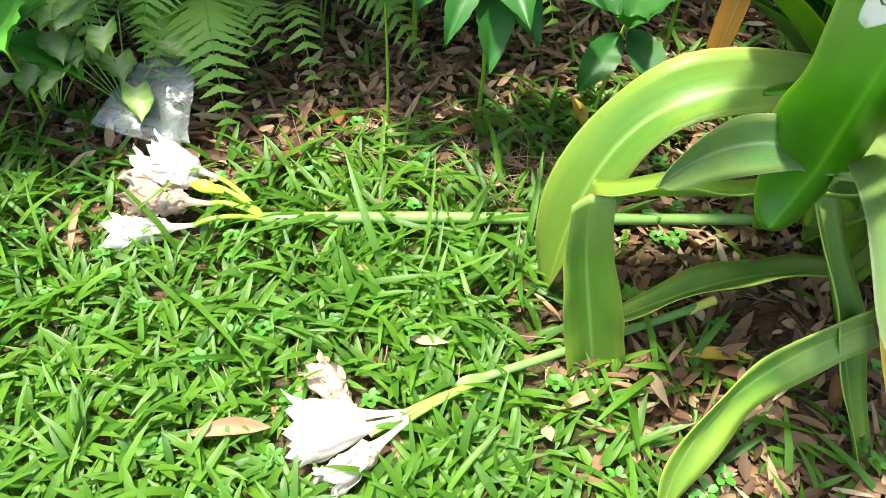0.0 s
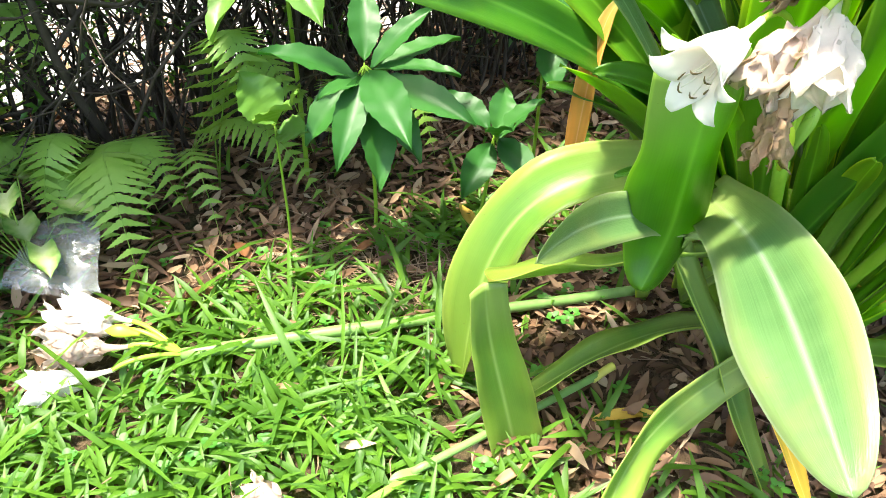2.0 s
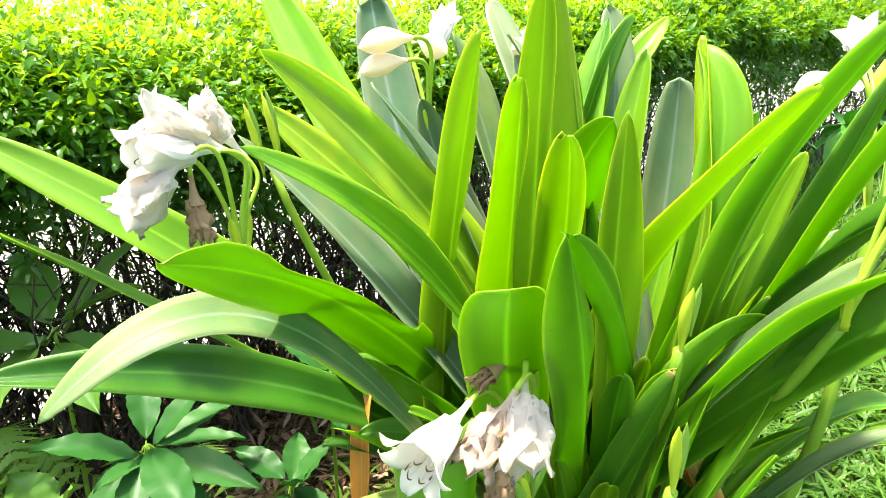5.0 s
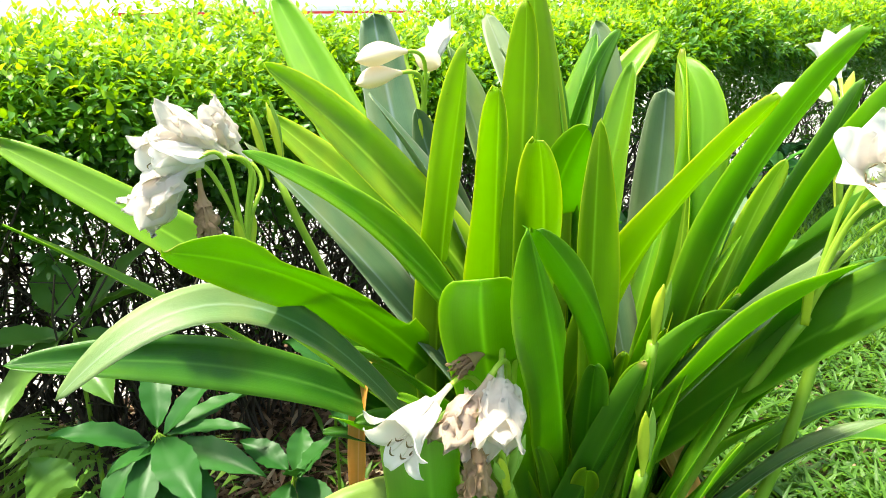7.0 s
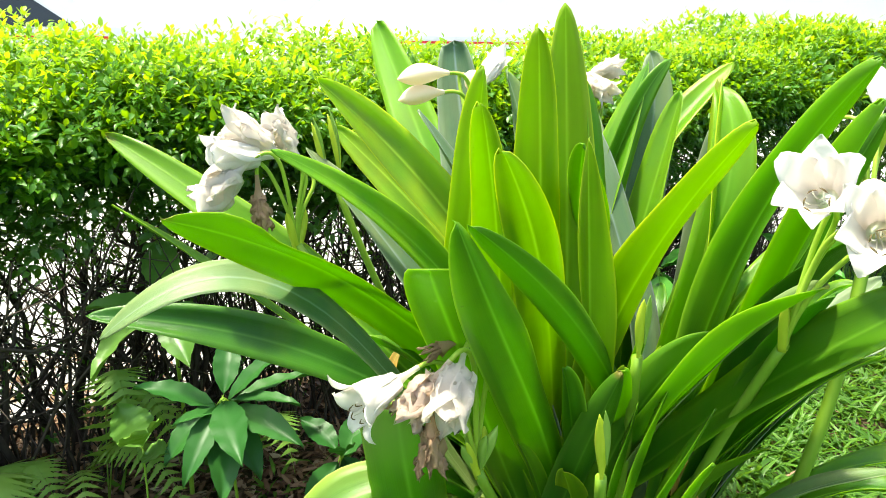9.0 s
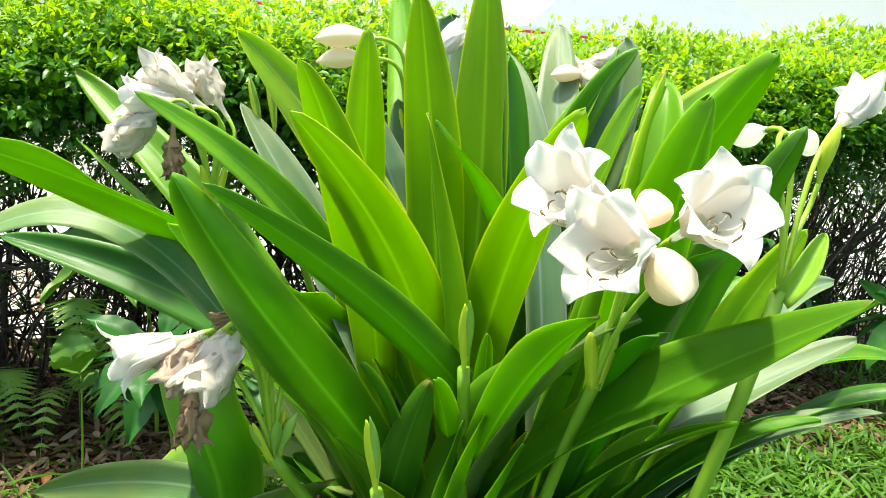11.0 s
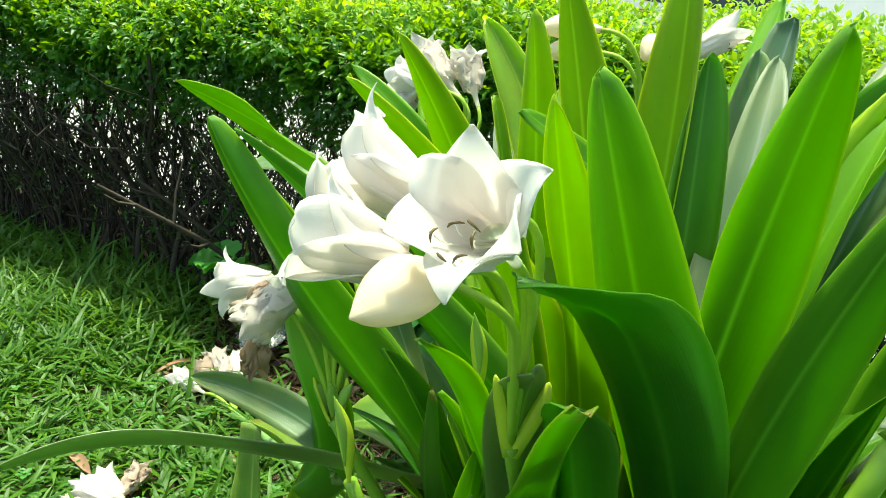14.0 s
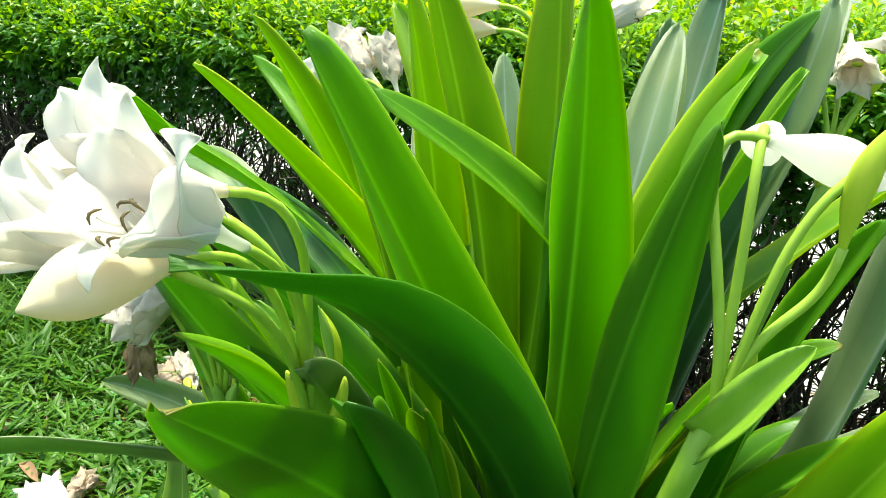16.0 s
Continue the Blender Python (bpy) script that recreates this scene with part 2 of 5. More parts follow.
bark = bark_material("hedge_bark", (0.025, 0.018, 0.014), (0.10, 0.08, 0.06))
twig_mat = bark_material("dry_twig", (0.16, 0.10, 0.06), (0.36, 0.26, 0.17))


def litter_material():
    m, nt = mat("leaf_litter")
    r = island_random(nt)
    n = noise_tex(nt, scaled(nt, coords(nt), (45, 45, 45)), 1.0, 5.0)
    col = ramp(nt, r, [(0.0, (0.05, 0.03, 0.018)), (0.3, (0.13, 0.072, 0.040)), (0.6, (0.25, 0.145, 0.080)), (0.85, (0.40, 0.26, 0.15)), (1.0, (0.56, 0.44, 0.29))])
    col = mixc(nt, math_node(nt, 'MULTIPLY', n, 0.45), col, (0.07, 0.035, 0.02))
    surface(nt, col, 0.65, 0.12, (0.4, 0.20, 0.08), 0.3, n, 0.5, 0.002)
    return m


litter_mat = litter_material()


def dry_leaf_material(name, a, b):
    m, nt = mat(name)
    n = noise_tex(nt, scaled(nt, coords(nt), (50, 50, 50)), 1.0, 5.0)
    surface(nt, mixc(nt, n, a, b), 0.6, 0.25, a, 0.3, n, 0.5, 0.002)
    return m


dry_tan = dry_leaf_material("dry_leaf_tan", (0.48, 0.30, 0.18), (0.33, 0.18, 0.10))
dry_brown = dry_leaf_material("dry_leaf_brown", (0.33, 0.15, 0.06), (0.16, 0.07, 0.03))
dry_yellow = dry_leaf_material("dry_leaf_yellow", (0.62, 0.44, 0.06), (0.50, 0.34, 0.08))


def soil_material():
    m, nt = mat("soil")
    c = coords(nt)
    big = noise_tex(nt, scaled(nt, c, (1.6, 1.6, 1.6)), 1.0, 6.0)
    fine = noise_tex(nt, scaled(nt, c, (70, 70, 70)), 1.0, 6.0, 0.7)
    col = ramp(nt, fine, [(0.25, (0.05, 0.034, 0.021)), (0.5, (0.11, 0.073, 0.044)), (0.75, (0.24, 0.165, 0.10))])
    green = noise_tex(nt, scaled(nt, c, (9, 9, 9)), 1.0, 5.0)
    col = mixc(nt, ramp(nt, math_node(nt, 'MULTIPLY', math_node(nt, 'ADD', green, big), 0.5), [(0.45, (0, 0, 0)), (0.6, (0.7, 0.7, 0.7))]), col, (0.03, 0.055, 0.012))
    # turf colour where the lawn goes on into the distance
    sp = nt.nodes.new("ShaderNodeSeparateXYZ")
    nt.links.new(c, sp.inputs[0])
    away = math_node(nt, 'MAXIMUM', math_node(nt, 'SUBTRACT', math_node(nt, 'ABSOLUTE', sp.outputs[0]), 3.3), math_node(nt, 'SUBTRACT', -0.35, sp.outputs[1]))
    away = ramp(nt, math_node(nt, 'ADD', away, math_node(nt, 'MULTIPLY', green, 0.8)), [(0.3, (0, 0, 0)), (0.9, (1, 1, 1))])
    col = mixc(nt, away, col, mixc(nt, math_node(nt, 'MULTIPLY', math_node(nt, 'ADD', fine, big), 0.5), (0.014, 0.055, 0.008), (0.055, 0.135, 0.015)))
    surface(nt, col, 0.95, 0.0, None, 0.15, math_node(nt, 'ADD', fine, green), 1.0, 0.02)
    return m


soil_mat = soil_material()


def concrete_material():
    m, nt = mat("sunlit_concrete")
    c = coords(nt)
    big = noise_tex(nt, scaled(nt, c, (0.7, 0.7, 0.7)), 1.0, 6.0)
    fine = noise_tex(nt, scaled(nt, c, (40, 40, 40)), 1.0, 4.0)
    col = mixc(nt, big, (0.33, 0.32, 0.30), (0.46, 0.45, 0.42))
    col = mixc(nt, math_node(nt, 'MULTIPLY', fine, 0.3), col, (0.36, 0.35, 0.33))
    surface(nt, col, 0.85, 0.0, None, 0.3, fine, 0.3, 0.003)
    return m


concrete = concrete_material()


def plain_material(name, col, rough=0.4, var=0.85, metal=0.0):
    m, nt = mat(name)
    n = noise_tex(nt, scaled(nt, coords(nt), (6, 6, 6)), 1.0, 4.0)
    surface(nt, mixc(nt, n, col, tuple(v * var for v in col)), rough)
    return m


car_white = plain_material("white_car_paint", (0.78, 0.79, 0.80), 0.25)
car_dark = plain_material("dark_rubber", (0.025, 0.025, 0.025), 0.8)
car_glass = plain_material("dark_car_glass", (0.03, 0.035, 0.04), 0.08)
car_red = plain_material("red_stripe", (0.62, 0.03, 0.03), 0.35)


def bag_material():
    m, nt = mat("clear_plastic")
    c = coords(nt)
    n = noise_tex(nt, scaled(nt, c, (18, 18, 18)), 1.0, 4.0, 0.55)
    g = nd(nt, "ShaderNodeBsdfGlossy", Roughness=0.18)
    t = nt.nodes.new("ShaderNodeBsdfTransparent")
    d = nt.nodes.new("ShaderNodeBsdfDiffuse")
    d.inputs[0].default_value = (0.45, 0.49, 0.49, 1)
    b = nd(nt, "ShaderNodeBump", Strength=0.9, Distance=0.006)
    nt.links.new(n, b.inputs["Height"])
    nt.links.new(b.outputs[0], g.inputs["Normal"])
    a = nt.nodes.new("ShaderNodeMixShader")
    a.inputs[0].default_value = 0.35
    nt.links.new(d.outputs[0], a.inputs[1])
    nt.links.new(g.outputs[0], a.inputs[2])
    x = nt.nodes.new("ShaderNodeMixShader")
    nt.links.new(ramp(nt, n, [(0.36, (0.14, 0.14, 0.14)), (0.74, (0.40, 0.40, 0.40))]), x.inputs[0])
    nt.links.new(t.outputs[0], x.inputs[1])
    nt.links.new(a.outputs[0], x.inputs[2])
    o = nt.nodes.new("ShaderNodeOutputMaterial")
    nt.links.new(x.outputs[0], o.inputs[0])
    return m


bag_mat = bag_material()

backdrop_paint = plain_material("pale_backdrop_paint", (0.80, 0.80, 0.78), 0.7, 0.93)

# ---- builders ----
UP = Vector((0, 0, 1))


def empty(name, at, label, category, group=""):
    e = new(name)
    e.empty_display_size = 0.05
    e.location = at
    return tagged(e, label, category, group)


def mesh_object(name, verts, faces, material, uvs=None, smooth=True):
    me = bpy.data.meshes.new(name)
    me.from_pydata([tuple(v) for v in verts], [], faces)
    if uvs is not None:
        lay = me.uv_layers.new(name="UVMap")
        for loop in me.loops:
            lay.data[loop.index].uv = uvs[loop.vertex_index]
    me.polygons.foreach_set("use_smooth", [smooth] * len(me.polygons))
    me.materials.append(material)
    me.update()
    return new(name, me)


def under(ob, parent, label=""):
    """Makes ob, whose mesh is in world coordinates, a part of parent."""
    ob.parent = parent
    at = parent.location.copy()
    ob.matrix_parent_inverse = Matrix.Translation(-at)
    if label:
        ob["label"] = label
    return ob


def bez(c, s):
    a, b, d, e = (Vector(p) for p in c)
    return a * (1 - s) ** 3 + b * (3 * s * (1 - s) ** 2) + d * (3 * s * s * (1 - s)) + e * s ** 3


def tube_data(pts, radii, sides=8, cap=True):
    verts, faces = [], []
    n = len(pts)
    prev = None
    for i, p in enumerate(pts):
        t = (pts[min(i + 1, n - 1)] - pts[max(i - 1, 0)]).normalized()
        ref = prev if prev is not None else (Vector((1, 0, 0)) if abs(t.x) < 0.8 else Vector((0, 1, 0)))
        a = (ref - t * ref.dot(t)).normalized()
        prev = a
        b = t.cross(a)
        for k in range(sides):
            w = 2 * math.pi * k / sides
            verts.append(p + (a * math.cos(w) + b * math.sin(w)) * radii[i])
    for i in range(n - 1):
        for k in range(sides):
            j = (k + 1) % sides
            faces.append((i * sides + k, i * sides + j, (i + 1) * sides + j, (i + 1) * sides + k))
    if cap:
        faces.append(tuple(range(sides))[::-1])
        faces.append(tuple((n - 1) * sides + k for k in range(sides)))
    return verts, faces


def tube(name, ctrl, r0, r1, material, parent=None, label="", seg=14, sides=8, bulge=0.0):
    pts = [bez(ctrl, i / seg) for i in range(seg + 1)]
    rad = [r0 + (r1 - r0) * i / seg + bulge * math.sin(math.pi * i / seg) for i in range(seg + 1)]
    v, f = tube_data(pts, rad, sides)
    ob = mesh_object(name, v, f, material)
    return under(ob, parent, label) if parent else ob


def ribbon(name, ctrl, width, material, roll=0.0, channel=0.21, wave=0.0, tip=0.62, foot=0.40, seg=28, cross=6, thick=0.0022, seed=0, fold=None, blunt=0.04, twist=0.0, keel=1.5, wing=None):
    """A strap leaf along a curve: channelled cross-section, wavy margins, tapered tip, sheathing foot.
    fold=(share, point) creases the blade over near its end, so that its tip turns to the point.
    wing=(first, last, degrees, side) turns one half of the blade up about the midrib between two shares."""
    rng = random.Random(seed)
    ph1, ph2 = rng.uniform(0, 6.28), rng.uniform(0, 6.28)
    a, e = Vector(ctrl[0]), Vector(ctrl[3])
    out = Vector((e.x - a.x, e.y - a.y, 0))
    out = out.normalized() if out.length > 0.03 else Vector((0, -1, 0))
    top, low, uvs = [], [], []
    for i in range(seg + 1):
        s = 1 - (1 - i / seg) ** 1.4
        p = bez(ctrl, s)
        t = (bez(ctrl, min(1, s + 0.01)) - bez(ctrl, max(0, s - 0.01))).normalized()
        n = out * (-t.z) + UP * t.dot(out)
        side = n.cross(t)
        side = side.normalized() if side.length > 1e-4 else out.cross(UP)
        side = Matrix.Rotation(radians(roll + twist * s), 3, t) @ side
        n = t.cross(side).normalized()
        p = p + side * (width * 0.10 * math.sin(4.2 * s + ph2) * s * (1 - s))
        g = min(1, s / 0.80)
        grow = foot + (1 - foot) * g * g * (3 - 2 * g)
        u = max(0.0, (s - tip) / (1 - tip))
        taper = (1 - u * u) ** (0.56 - 0.26 * blunt) if u < 1 else 0.0
        half = 0.5 * width * grow * max(taper, 0.02)
        half_l = half * (1 + 0.05 * noise.noise(Vector((s * 6, seed * 1.3, 0))))
        half_r = half * (1 + 0.05 * noise.noise(Vector((s * 6, seed * 1.3, 5))))
        for k in range(cross + 1):
            x = 2 * k / cross - 1
            lift = channel * width * (abs(x) ** keel - 0.35) * grow * max(taper, 0.04)
            lift += wave * width * x * abs(x) * math.sin((11 + ph2) * s + ph1 + (1.7 if x > 0 else 0)) * min(1.0, s * 2.5) + 0.3 * wave * width * math.sin(5 * s + ph2)
            q = p + side * (x * (half_r if x > 0 else half_l)) + n * lift
            if wing and x * wing[3] > 0:
                bent = max(0.0, min(1.0, (s - wing[0]) / 0.05, (wing[1] - s) / 0.08)) * radians(wing[2])
                reach = x * (half_r if x > 0 else half_l)
                q = p + side * (reach * math.cos(bent)) + n * (abs(reach) * math.sin(bent) + lift * math.cos(bent))
            top.append(q)
            body = thick * (1.0 + 1.6 * (1 - abs(x)) ** 2) * (1.6 - s)
            low.append(q - n * body)
            uvs.append(((x + 1) / 2, s))
    if fold:
        at, tip_at = fold
        i0 = int((1 - (1 - at) ** (1 / 1.4)) * seg)
        c = cross // 2
        hinge = top[i0 * (cross + 1) + c].copy()
        v0, v1 = top[seg * (cross + 1) + c] - hinge, Vector(tip_at) - hinge
        axis, deg = v0.cross(v1).normalized(), v0.angle(v1)
        for lst in (top, low):
            for i in range(i0 + 1, seg + 1):
                R = Matrix.Rotation(deg * min(1.0, (i - i0) / 3.0), 3, axis)
                for k in range(cross + 1):
                    j = i * (cross + 1) + k
                    lst[j] = hinge + R @ (lst[j] - hinge)
    w = cross + 1
    off = len(top)
    faces = []
    for i in range(seg):
        for k in range(cross):
            q = (i * w + k, i * w + k + 1, (i + 1) * w + k + 1, (i + 1) * w + k)
            faces.append(q)
            faces.append(tuple(off + v for v in q[::-1]))
        for k, d in ((0, 1), (cross, -1)):
            q = (i * w + k, (i + 1) * w + k, off + (i + 1) * w + k, off + i * w + k)
            faces.append(q if d > 0 else q[::-1])
    for k in range(cross):
        faces.append((k + 1, k, off + k, off + k + 1))
        faces.append((seg * w + k, seg * w + k + 1, off + seg * w + k + 1, off + seg * w + k))
    return mesh_object(name, top + low, faces, material, uvs + uvs)


def petal_data(length, width, r0, spread, curl, seed=0, crumple=0.0, ruffle=0.10, seg=14, cross=6):
    """One tepal in the flower's own frame: z along its axis, x outwards."""
    rng = random.Random(seed)
    ph = rng.uniform(0, 6.28)
    top, uvs = [], []
    x, z, ang = r0, 0.0, radians(6)
    step = length / seg
    for i in range(seg + 1):
        s = i / seg
        w = width * (0.40 + 0.60 * math.sin(math.pi * min(1, 0.12 + s * 0.62)) ** 1.1) if s < 0.6 else width * max(0.03, (1 - ((s - 0.6) / 0.4) ** 1.3)) ** 0.95
        for k in range(cross + 1):
            y = 2 * k / cross - 1
            bow = 0.20 * w * (1 - y * y) * (1 - 0.6 * s)
            lift = ruffle * w * math.sin(6.5 * s + ph + (2.2 if y > 0 else 0)) * y * y
            c = crumple * width * noise.noise(Vector((s * 5 + seed * 3.1, y * 2.2, seed * 1.7)))
            c2 = crumple * width * noise.noise(Vector((s * 5 + seed * 5.3, y * 2.2 + 9, seed)))
            px = x + (bow + lift + c) * math.cos(ang)
            pz = z - (bow + lift) * math.sin(ang) + c2 * 0.6
            top.append(Vector((px, 0.5 * w * y * (1 - 0.35 * crumple), pz)))
            uvs.append(((y + 1) / 2, s))
        ang = radians(6 + spread * s ** 1.5 + curl * max(0, (s - 0.6) / 0.4) ** 2)
        x += step * math.sin(ang)
        z += step * math.cos(ang)
    w = cross + 1
    off = len(top)
    low = [v + Vector((0.0009, 0, -0.0005)) for v in top]
    faces = []
    for i in range(seg):
        for k in range(cross):
            q = (i * w + k, i * w + k + 1, (i + 1) * w + k + 1, (i + 1) * w + k)
            faces += [q[::-1], tuple(off + v for v in q)]
        for k, d in ((0, -1), (cross, 1)):
            q = (i * w + k, (i + 1) * w + k, off + (i + 1) * w + k, off + i * w + k)
            faces.append(q if d > 0 else q[::-1])
    for k in range(cross):
        faces.append((seg * w + k, seg * w + k + 1, off + seg * w + k + 1, off + seg * w + k))
    return top + low, faces, uvs + uvs


def frame_along(at, way, spin=0.0):
    q = Vector(way).normalized().to_track_quat('Z', 'Y').to_matrix().to_4x4()
    return Matrix.Translation(at) @ q @ Matrix.Rotation(radians(spin), 4, 'Z')


def flower(parent, throat, way, size=0.135, spread=66, curl=70, spin=0.0, seed=1, material=None, crumple=0.0, width=0.055, stamens=True, name="flower", label="", uneven=14, petals=6, tube_back=0.05, sway=None):
    """A lily flower: funnel throat as its body, six tepals and six stamens on it, at a throat point, opening along way."""
    rng = random.Random(seed)
    material = material or petal_white
    way = Vector(way).normalized()
    m = frame_along(throat, way, spin)
    pts = [Vector((0, 0, -tube_back + (tube_back + 0.007) * i / 10)) for i in range(11)]
    v, f = tube_data(pts, [0.0052 + 0.0115 * (i / 10) ** 3.2 for i in range(11)], 14, cap=False)
    body = mesh_object(name, v, f, tube_mat if crumple < 0.2 else material)
    bend = m.to_3x3().inverted() @ Vector(sway if sway is not None else (0, -0.004, -0.022))
    base = parent.location.copy()
    body.parent = parent
    body.matrix_parent_inverse = Matrix.Translation(-base)
    body.matrix_basis = m
    if label:
        body["label"] = label
    for k in range(petals):
        inner = k % 2
        v, f, uv = petal_data(size * (1 - 0.04 * inner) * rng.uniform(0.94, 1.04), width * (1.12 if inner else 0.95), 0.006 if inner else 0.0075,
                              spread + rng.uniform(-uneven, uneven) - 6 * inner, curl * rng.uniform(0.3, 1.25), seed * 10 + k, crumple)
        rot = Matrix.Rotation(2 * math.pi * k / petals + rng.uniform(-0.12, 0.12), 3, 'Z')
        p = mesh_object("petal", [rot @ q for q in v], f, material, uv)
        p.parent = body
    if stamens:
        for k in range(6):
            w = 2 * math.pi * (k + 0.5) / 6
            r = Vector((math.cos(w), math.sin(w), 0))
            tipz = size * 0.60 * rng.uniform(0.88, 1.1)
            c = [r * 0.004, r * 0.006 + Vector((0, 0, tipz * 0.4)) + bend * 0.5, r * 0.010 + Vector((0, 0, tipz * 0.8)) + bend * 1.1, r * 0.017 + Vector((0, 0, tipz)) + bend * 0.9]
            pts = [bez(c, i / 8) for i in range(9)]
            v, f = tube_data(pts, [0.0009] * 9, 5)
            st = mesh_object("stamen", v, f, filament_mat)
            st.parent = body
            e = pts[-1]
            tang = Vector((-r.y, r.x, 0.3)).normalized()
            ap = [e + tang * (0.014 * (i / 4 - 0.5)) + Vector((0, 0, 0.006 * math.sin(math.pi * i / 4))) for i in range(5)]
            v2, f2 = tube_data(ap, [0.0005, 0.0012, 0.0014, 0.0012, 0.0005], 6)
            n0 = len(v)
            me = st.data
            me.clear_geometry()
            me.from_pydata([tuple(q) for q in v + v2], [], f + [tuple(n0 + i for i in q) for q in f2])
            me.materials.append(anther_mat)
            for poly in me.polygons:
                poly.material_index = 1 if poly.vertices[0] >= n0 else 0
                poly.use_smooth = True
    return body


def pedicel(parent, start, throat, way, r=0.0048, back=0.05, lift=0.10, material=None):
    """The stalk of one flower, from the stalk's head to the back of its tube."""
    way = Vector(way).normalized()
    end = Vector(throat) - way * (back - 0.004)
    start = Vector(start)
    d = (end - start).length
    c = (start, start + UP * lift * 0.9 + (end - start) * 0.25, end - way * min(0.10, 0.45 * d), end)
    return tube("pedicel", c, r * 1.05, r * 0.95, material or stalklet_mat, parent, seg=14, sides=8)


def bud(parent, base, way, length=0.11, fat=0.017, material=None, label="", name="bud"):
    way = Vector(way).normalized()
    m = frame_along((0, 0, 0), way)
    prof = [(i / 20, (0.26 + 0.74 * math.sin(math.pi * min(1, i / 20 / 0.56) / 2) ** 1.5) * max(0.05, 1 - max(0, (i / 20 - 0.56) / 0.44) ** 2.1)) for i in range(21)]
    verts, faces, sides = [], [], 18
    for s, r in prof:
        for k in range(sides):
            w = 2 * math.pi * k / sides
            rr = r * fat * (1 + 0.10 * math.cos(3 * w))
            verts.append(m @ Vector((rr * math.cos(w), rr * math.sin(w) + 0.10 * length * math.sin(math.pi * s) * 0.4, s * length)) + Vector(base))
    for i in range(len(prof) - 1):
        for k in range(sides):
            j = (k + 1) % sides
            faces.append((i * sides + k, i * sides + j, (i + 1) * sides + j, (i + 1) * sides + k))
    faces.append(tuple(range(sides))[::-1])
    faces.append(tuple((len(prof) - 1) * sides + k for k in range(sides)))
    uv = [((i % sides) / sides, (i // sides) / 20) for i in range(len(verts))]
    return under(mesh_object(name, verts, faces, material or petal_bud, uv), parent, label)


def bracts(parent, head, way, length=0.09, n=2, spread=0.35, material=None, seed=0):
    """Papery spathe valves that wrap the head of a flower stalk."""
    way = Vector(way).normalized()
    a = way.orthogonal().normalized()
    for k in range(n):
        d = Matrix.Rotation(2 * math.pi * k / n + seed, 3, way) @ a
        h = Vector(head)
        c = (h - way * 0.012 + d * 0.002, h + way * length * 0.3 + d * 0.016, h + way * length * 0.7 + d * (0.012 + spread * 0.04), h + way * length + d * spread * length)
        under(ribbon("spathe", c, 0.022, material or spathe_mat, channel=0.3, foot=0.8, tip=0.35, seg=10, cross=4, thick=0.0015, seed=seed + k), parent)


def leaf_mesh(points):
    """Shared unit leaf: midrib fold, pointed tip; length 1 along x, half-width from the profile."""
    verts, faces = [(0, 0, 0)], []
    for s, w, z in points:
        verts += [(s, w, z), (s, 0, z), (s, -w, z)]
    verts.append((1, 0, points[-1][2] * 1.5 if points[-1][2] < 0 else 0))
    faces += [(0, 2, 1), (0, 3, 2)]
    n = len(points)
    for i in range(n - 1):
        a = 1 + 3 * i
        faces += [(a, a + 1, a + 4, a + 3), (a + 1, a + 2, a + 5, a + 4)]
    a = 1 + 3 * (n - 1)
    e = len(verts) - 1
    faces += [(a, a + 1, e), (a + 1, a + 2, e)]
    return np.array(verts), faces


def scatter(name, unit, at, ahead, up, size, wide, material, parent=None, label="", bend=0.0, crease=0.3):
    """One mesh of many copies of a unit leaf, each with its place, direction, face and size."""
    uv, uf = unit
    at, ahead, up = (np.asarray(a, float) for a in (at, ahead, up))
    ahead = ahead / np.linalg.norm(ahead, axis=1, keepdims=True)
    side = np.cross(up, ahead)
    side /= np.linalg.norm(side, axis=1, keepdims=True) + 1e-9
    up = np.cross(ahead, side)
    size, wide, bend = (np.broadcast_to(np.asarray(a, float), (len(at),)) for a in (size, wide, bend))
    X = uv[None, :, 0] * size[:, None]
    Y = uv[None, :, 1] * wide[:, None]
    Z = uv[None, :, 2] * size[:, None] - bend[:, None] * (uv[None, :, 0] ** 2) * size[:, None] + crease * np.abs(Y)
    co = at[:, None] + X[..., None] * ahead[:, None] + Y[..., None] * side[:, None] + Z[..., None] * up[:, None]
    n, k = len(at), len(uv)
    me = bpy.data.meshes.new(name)
    flat = np.concatenate([np.array(f) for f in uf])
    lens = np.array([len(f) for f in uf])
    me.vertices.add(n * k)
    me.vertices.foreach_set("co", co.reshape(-1))
    me.loops.add(n * len(flat))
    me.loops.foreach_set("vertex_index", (flat[None] + (np.arange(n) * k)[:, None]).reshape(-1).astype(np.int32))
    me.polygons.add(n * len(lens))
    st = np.concatenate([[0], np.cumsum(lens)[:-1]])
    me.polygons.foreach_set("loop_start", (st[None] + (np.arange(n) * len(flat))[:, None]).reshape(-1).astype(np.int32))
    me.polygons.foreach_set("use_smooth", np.ones(n * len(lens), bool))
    me.materials.append(material)
    me.update(calc_edges=True)
    me.validate()
    ob = new(name, me)
    return under(ob, parent, label) if parent else ob

# ---- ground, pavement, hedge ----
HEDGE_AT, HEDGE_TURN = Vector((-0.3, 1.84, 0)), radians(22.5)
HEDGE_U = Vector((math.cos(HEDGE_TURN), math.sin(HEDGE_TURN), 0))      # along the hedge
HEDGE_V = Vector((-math.sin(HEDGE_TURN), math.cos(HEDGE_TURN), 0))     # away from the lawn
CLUMP = Vector((1.05, 1.12, 0))


def hedge_point(u, v, z):
    return HEDGE_AT + HEDGE_U * u + HEDGE_V * v + UP * z


